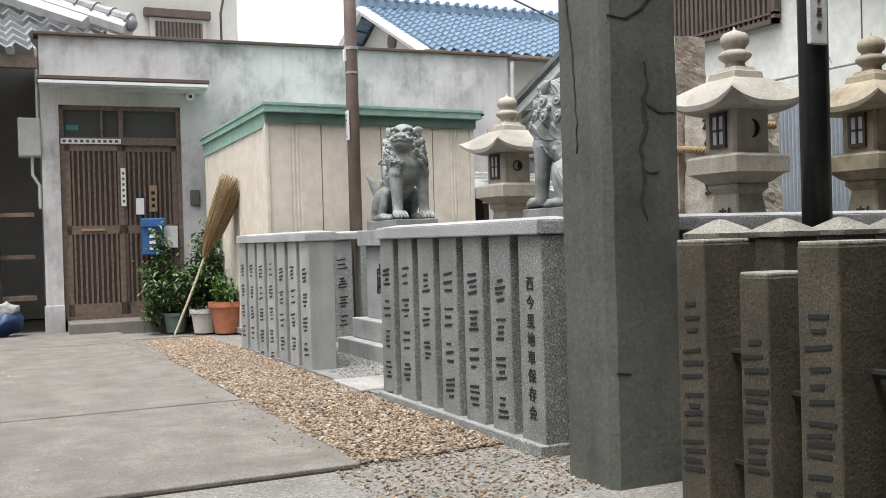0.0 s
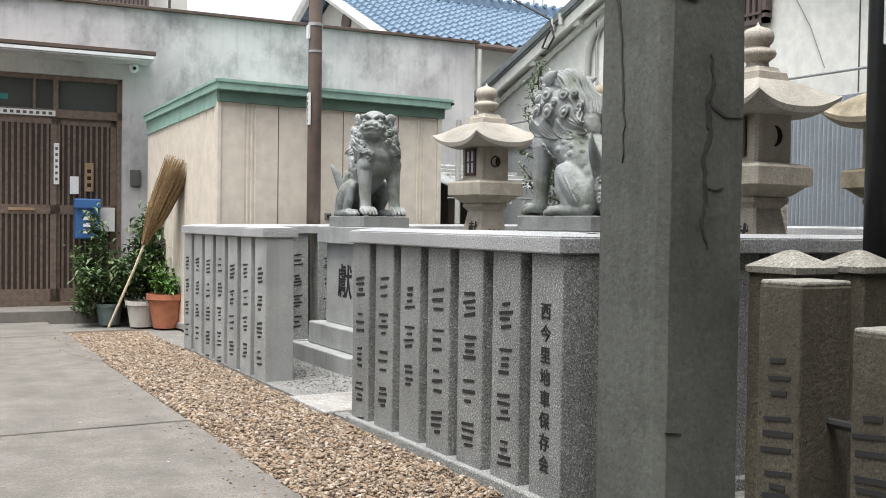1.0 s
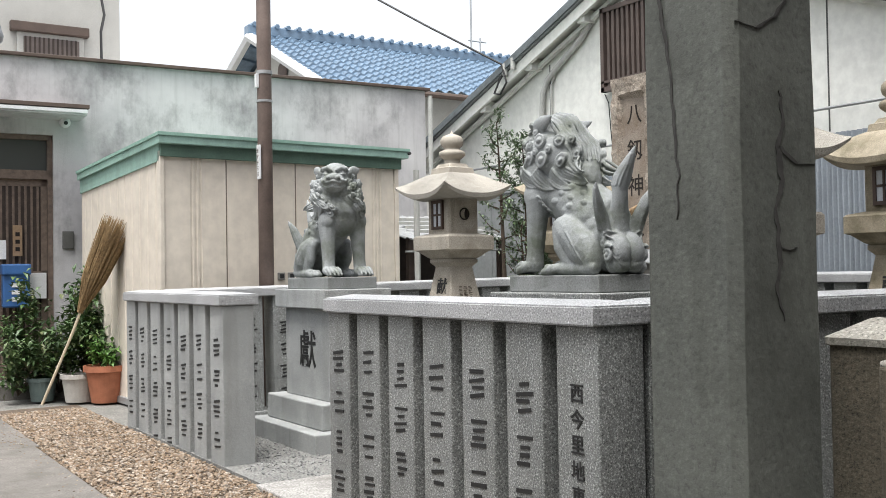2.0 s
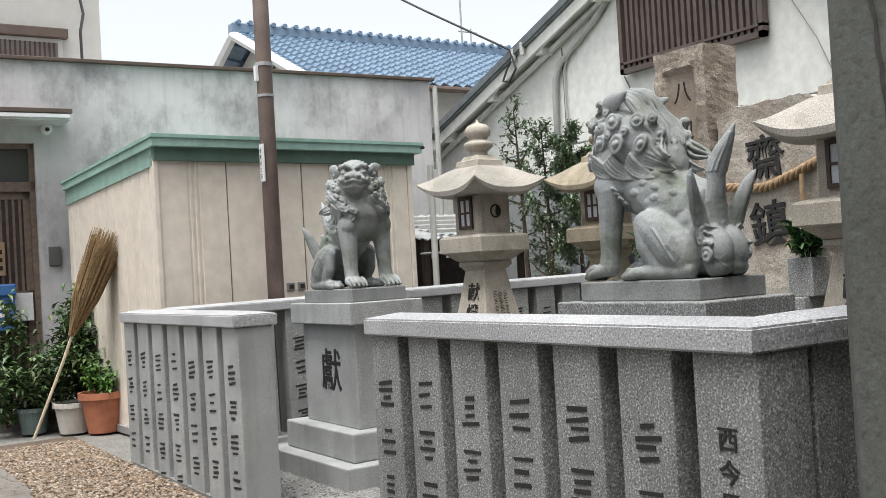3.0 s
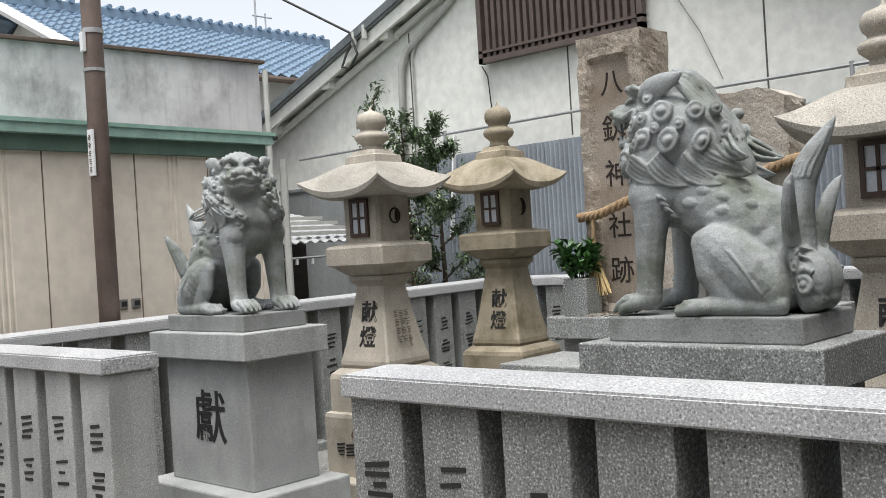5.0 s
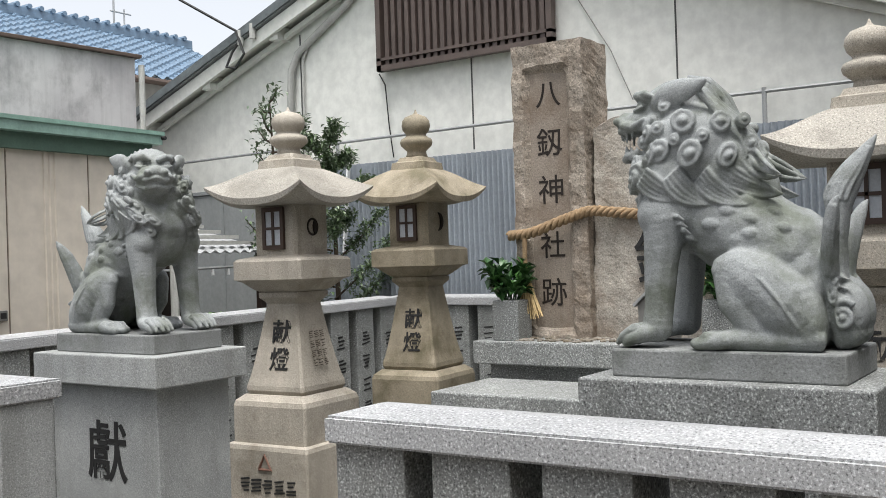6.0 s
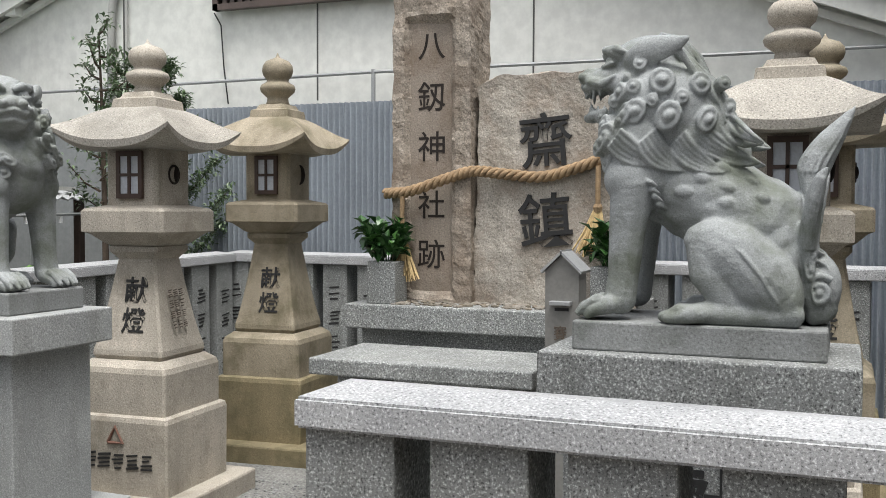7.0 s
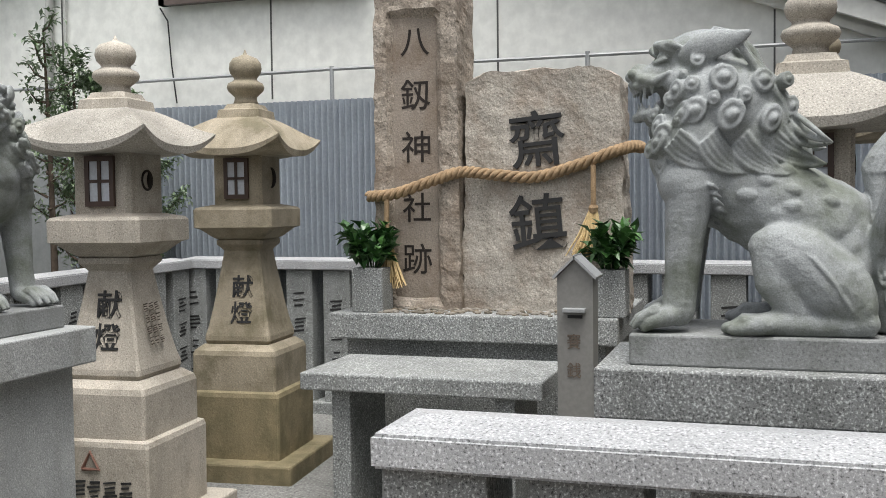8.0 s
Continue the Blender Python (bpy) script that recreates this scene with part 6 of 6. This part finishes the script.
sapling(pose(3.95, 3.95, 0), 2.66, 0.42, 31, 700, LEAF_A, "slender evergreen sapling behind the stone fence", low=0.55, leaf=0.06)
sapling(pose(4.60, 3.90, 0), 2.40, 0.78, 32, 7000, LEAF_A, "bushy evergreen tree behind the stone fence", low=0.36, leaf=0.058)
sapling(pose(4.25, 3.95, 0), 2.5, 0.5, 33, 2000, LEAF_A, "thin evergreen tree behind the stone fence", low=0.5, leaf=0.055)
sapling(pose(4.05, 3.74, 0), 1.55, 0.30, 34, 260, LEAF_A, "low evergreen shrub behind the stone fence", low=0.5, leaf=0.055)


def bush(at, size, seed, leaves, mat, label, leaf=0.07, name="shrub"):
    r = random.Random(seed)
    b = thing(name, label, "shrub", at)
    stems, crown_bm = bmesh.new(), bmesh.new()
    ends = []
    for k in range(14):
        d = any_way(r)
        d.z = abs(d.z) * 0.9 + 0.35
        e = Vector((d.x * size[0], d.y * size[1], d.z * size[2] * 0.8))
        add_tube(stems, [(0, 0, 0), e * 0.5 + Vector((0, 0, 0.06)), e], [0.010, 0.007, 0.003], 5)
        ends.append(e)
    for _ in range(leaves):
        e = r.choice(ends)
        p = e * r.uniform(0.45, 1.05) + any_way(r) * r.uniform(0, 0.5) * size[0] * 0.6
        p.z = max(0.02, p.z)
        add_leaf(crown_bm, p, any_way(r, 0.6) + Vector((0, 0, 0.2)), r.uniform(0.7, 1.25) * leaf, r.uniform(0.35, 0.55) * leaf)
    part("stems", stems, BARK, b)
    tagged(part("leaves", crown_bm, mat, b, "dense small leaves"), kind="stuff")
    return b


bush(pose(3.12, 3.72, 0.78), (0.22, 0.12, 0.28), 41, 130, LEAF_D, "bright broad-leaved plant showing above the fence", 0.11)
bush(pose(-0.02, 5.75, 0.05), (0.62, 0.36, 1.15), 42, 2800, LEAF_C, "dark leafy shrub by the entrance", 0.10)
bush(pose(-0.38, 5.8, 0.05), (0.36, 0.25, 0.62), 43, 900, LEAF_C, "low shrub beside the door step", 0.08)
bush(pose(0.42, 5.45, 0.05), (0.25, 0.2, 0.62), 45, 350, LEAF_C, "shrub between the pot and the shed", 0.07)


def pot(at, r0, r1, h, mat, label):
    p = thing("flower_pot", label, "flower pot", at, "pots by the entrance")
    part("body", lathe([(r0, 0), (r0 + (r1 - r0) * 0.8, h * 0.82), (r1 * 0.96, h * 0.83), (r1 * 1.06, h * 0.84), (r1 * 1.06, h), (r1 * 0.95, h), (r1 * 0.9, h * 0.9), (0.005, h * 0.9)], 24), mat, p, smooth=False)
    part("soil", lathe([(r1 * 0.88, h * 0.86), (r1 * 0.88, h * 0.915), (0.01, h * 0.92)], 20), SOIL, p)
    return p


pot(pose(0.26, 5.12, 0), 0.125, 0.185, 0.34, TERRACOTTA, "terracotta flower pot with a low green plant")
bush(pose(0.24, 5.12, 0.30), (0.20, 0.17, 0.27), 44, 420, LEAF_D, "low bright green plant in the terracotta pot", 0.075, "potted_plant")
pot(pose(0.07, 5.32, 0), 0.12, 0.16, 0.26, plain("pale_pot", (0.5, 0.48, 0.44), 0.7), "pale plastic flower pot")
pot(pose(-0.2, 5.6, 0), 0.10, 0.13, 0.22, plain("grey_green_pot", (0.12, 0.16, 0.15), 0.7), "dark green plastic flower pot")

# ---- broom against the shed ----
broom = thing("broom", "long bamboo broom with brown bristles leaning on the shed", "broom")
b0, b1 = Vector((-0.30, 5.10, 0.02)), Vector((0.34, 4.92, 1.70))
dirn = (b1 - b0).normalized()
part("handle", tube([b0, b0.lerp(b1, 0.35) + Vector((0.01, 0, 0)), b0.lerp(b1, 0.62)], 0.013, 8), BAMBOO, broom, "pale bamboo handle")
bm = bmesh.new()
r = random.Random(51)
sd = dirn.cross(Vector((0, 1, 0))).normalized()
for k in range(650):
    a, w = r.uniform(0, 6.283), math.sqrt(r.uniform(0, 1))
    off = (sd * math.cos(a) + Vector((0, 1, 0)) * math.sin(a)) * w
    s = b0 + dirn * (0.93 + r.uniform(-0.06, 0.08)) + off * 0.022
    e = b0 + dirn * r.uniform(1.55, 1.82) + off * 0.15 + Vector((0, 0, -0.03))
    add_tube(bm, [s, s.lerp(e, 0.4) + off * 0.035, e], [0.003, 0.003, 0.0016], 4)
tagged(part("bristles", bm, BROOM_STRAW, broom, "bundle of brown twig bristles"), kind="stuff")
for f in (0.93, 0.99, 1.05):
    c = b0 + dirn * f
    part("binding", tube([c - dirn * 0.012, c + dirn * 0.012], 0.032, 10), BROOM_STRAW, broom)

# ---- loose gravel ----
def pebble_field(name, x0, x1, y0, y1, count, smin, smax, mat, label, seed, zoff=0.0, keep=None):
    r = random.Random(seed)
    np.random.seed(seed)
    ico = bmesh.new()
    bmesh.ops.create_icosphere(ico, subdivisions=1, radius=1.0)
    base = np.array([v.co[:] for v in ico.verts])
    tri = np.array([[v.index for v in f.verts] for f in ico.faces])
    ico.free()
    vs, fs = [], []
    made = 0
    for _ in range(count):
        x, y = r.uniform(x0, x1), r.uniform(y0, y1)
        if keep and not keep(x, y):
            continue
        s = smin + (smax - smin) * r.random() ** 1.8
        m = np.array(Euler((r.uniform(-0.5, 0.5), r.uniform(-0.5, 0.5), r.uniform(0, 6.283))).to_matrix())
        k = np.array([s, s * r.uniform(0.55, 0.9), s * r.uniform(0.35, 0.6)])
        jig = 1 + 0.22 * (np.random.rand(12, 1) - 0.5)
        pts = (base * jig * k) @ m.T + np.array([x, y, zoff + s * r.uniform(0.05, 0.4)])
        vs.append(pts)
        fs.append(tri + 12 * made)
        made += 1
    me = bpy.data.meshes.new(name)
    me.from_pydata(np.concatenate(vs).tolist(), [], np.concatenate(fs).tolist())
    me.materials.append(mat)
    return tagged(new(name, me), label, "gravel", kind="stuff")


pebble_field("gravel", -0.78, 0.0, -2.1, 4.9, 27000, 0.005, 0.017, PEBBLES, "brown and beige pebbles covering the bed beside the fence", 61, -0.008, keep=lambda x, y: y > -1.72 + 0.28 * noise.noise((x * 3.1, y * 2.7, 0)) and x > -0.745 + 0.03 * noise.noise((y * 4, 1, 0)))
pebble_field("gravel_spill", -0.9, 0.1, -2.5, -1.5, 1500, 0.004, 0.013, PEBBLES, "loose brown pebbles spilt past the bed", 62, -0.018)
pebble_field("gravel_spill", -0.95, -0.7, -1.5, 4.6, 420, 0.004, 0.010, PEBBLES, "scattered pebbles on the slab edge", 63, 0.004)
pebble_field("grey_gravel", 0.1, 2.6, -0.3, 2.9, 9000, 0.004, 0.012, GREY_PEBBLES, "dark grey grit inside the fence", 64, 0.005)


# ---- litter on the slabs ----
r = random.Random(77)
bm = bmesh.new()
for _ in range(26):
    p = Vector((r.uniform(-3.2, -0.8), r.uniform(-1.3, 4.2), 0.012))
    d = Vector((r.uniform(-1, 1), r.uniform(-1, 1), 0.05))
    add_leaf(bm, p, d, r.uniform(0.02, 0.05), r.uniform(0.012, 0.024), fold=0.1)
solo("fallen_leaves", bm, per_piece("dry_leaf", [(0.5, 0.48, 0.4), (0.25, 0.16, 0.07), (0.4, 0.3, 0.12), (0.6, 0.58, 0.52)]), "few small pale and brown dry leaves on the slabs", "leaves", kind="stuff")
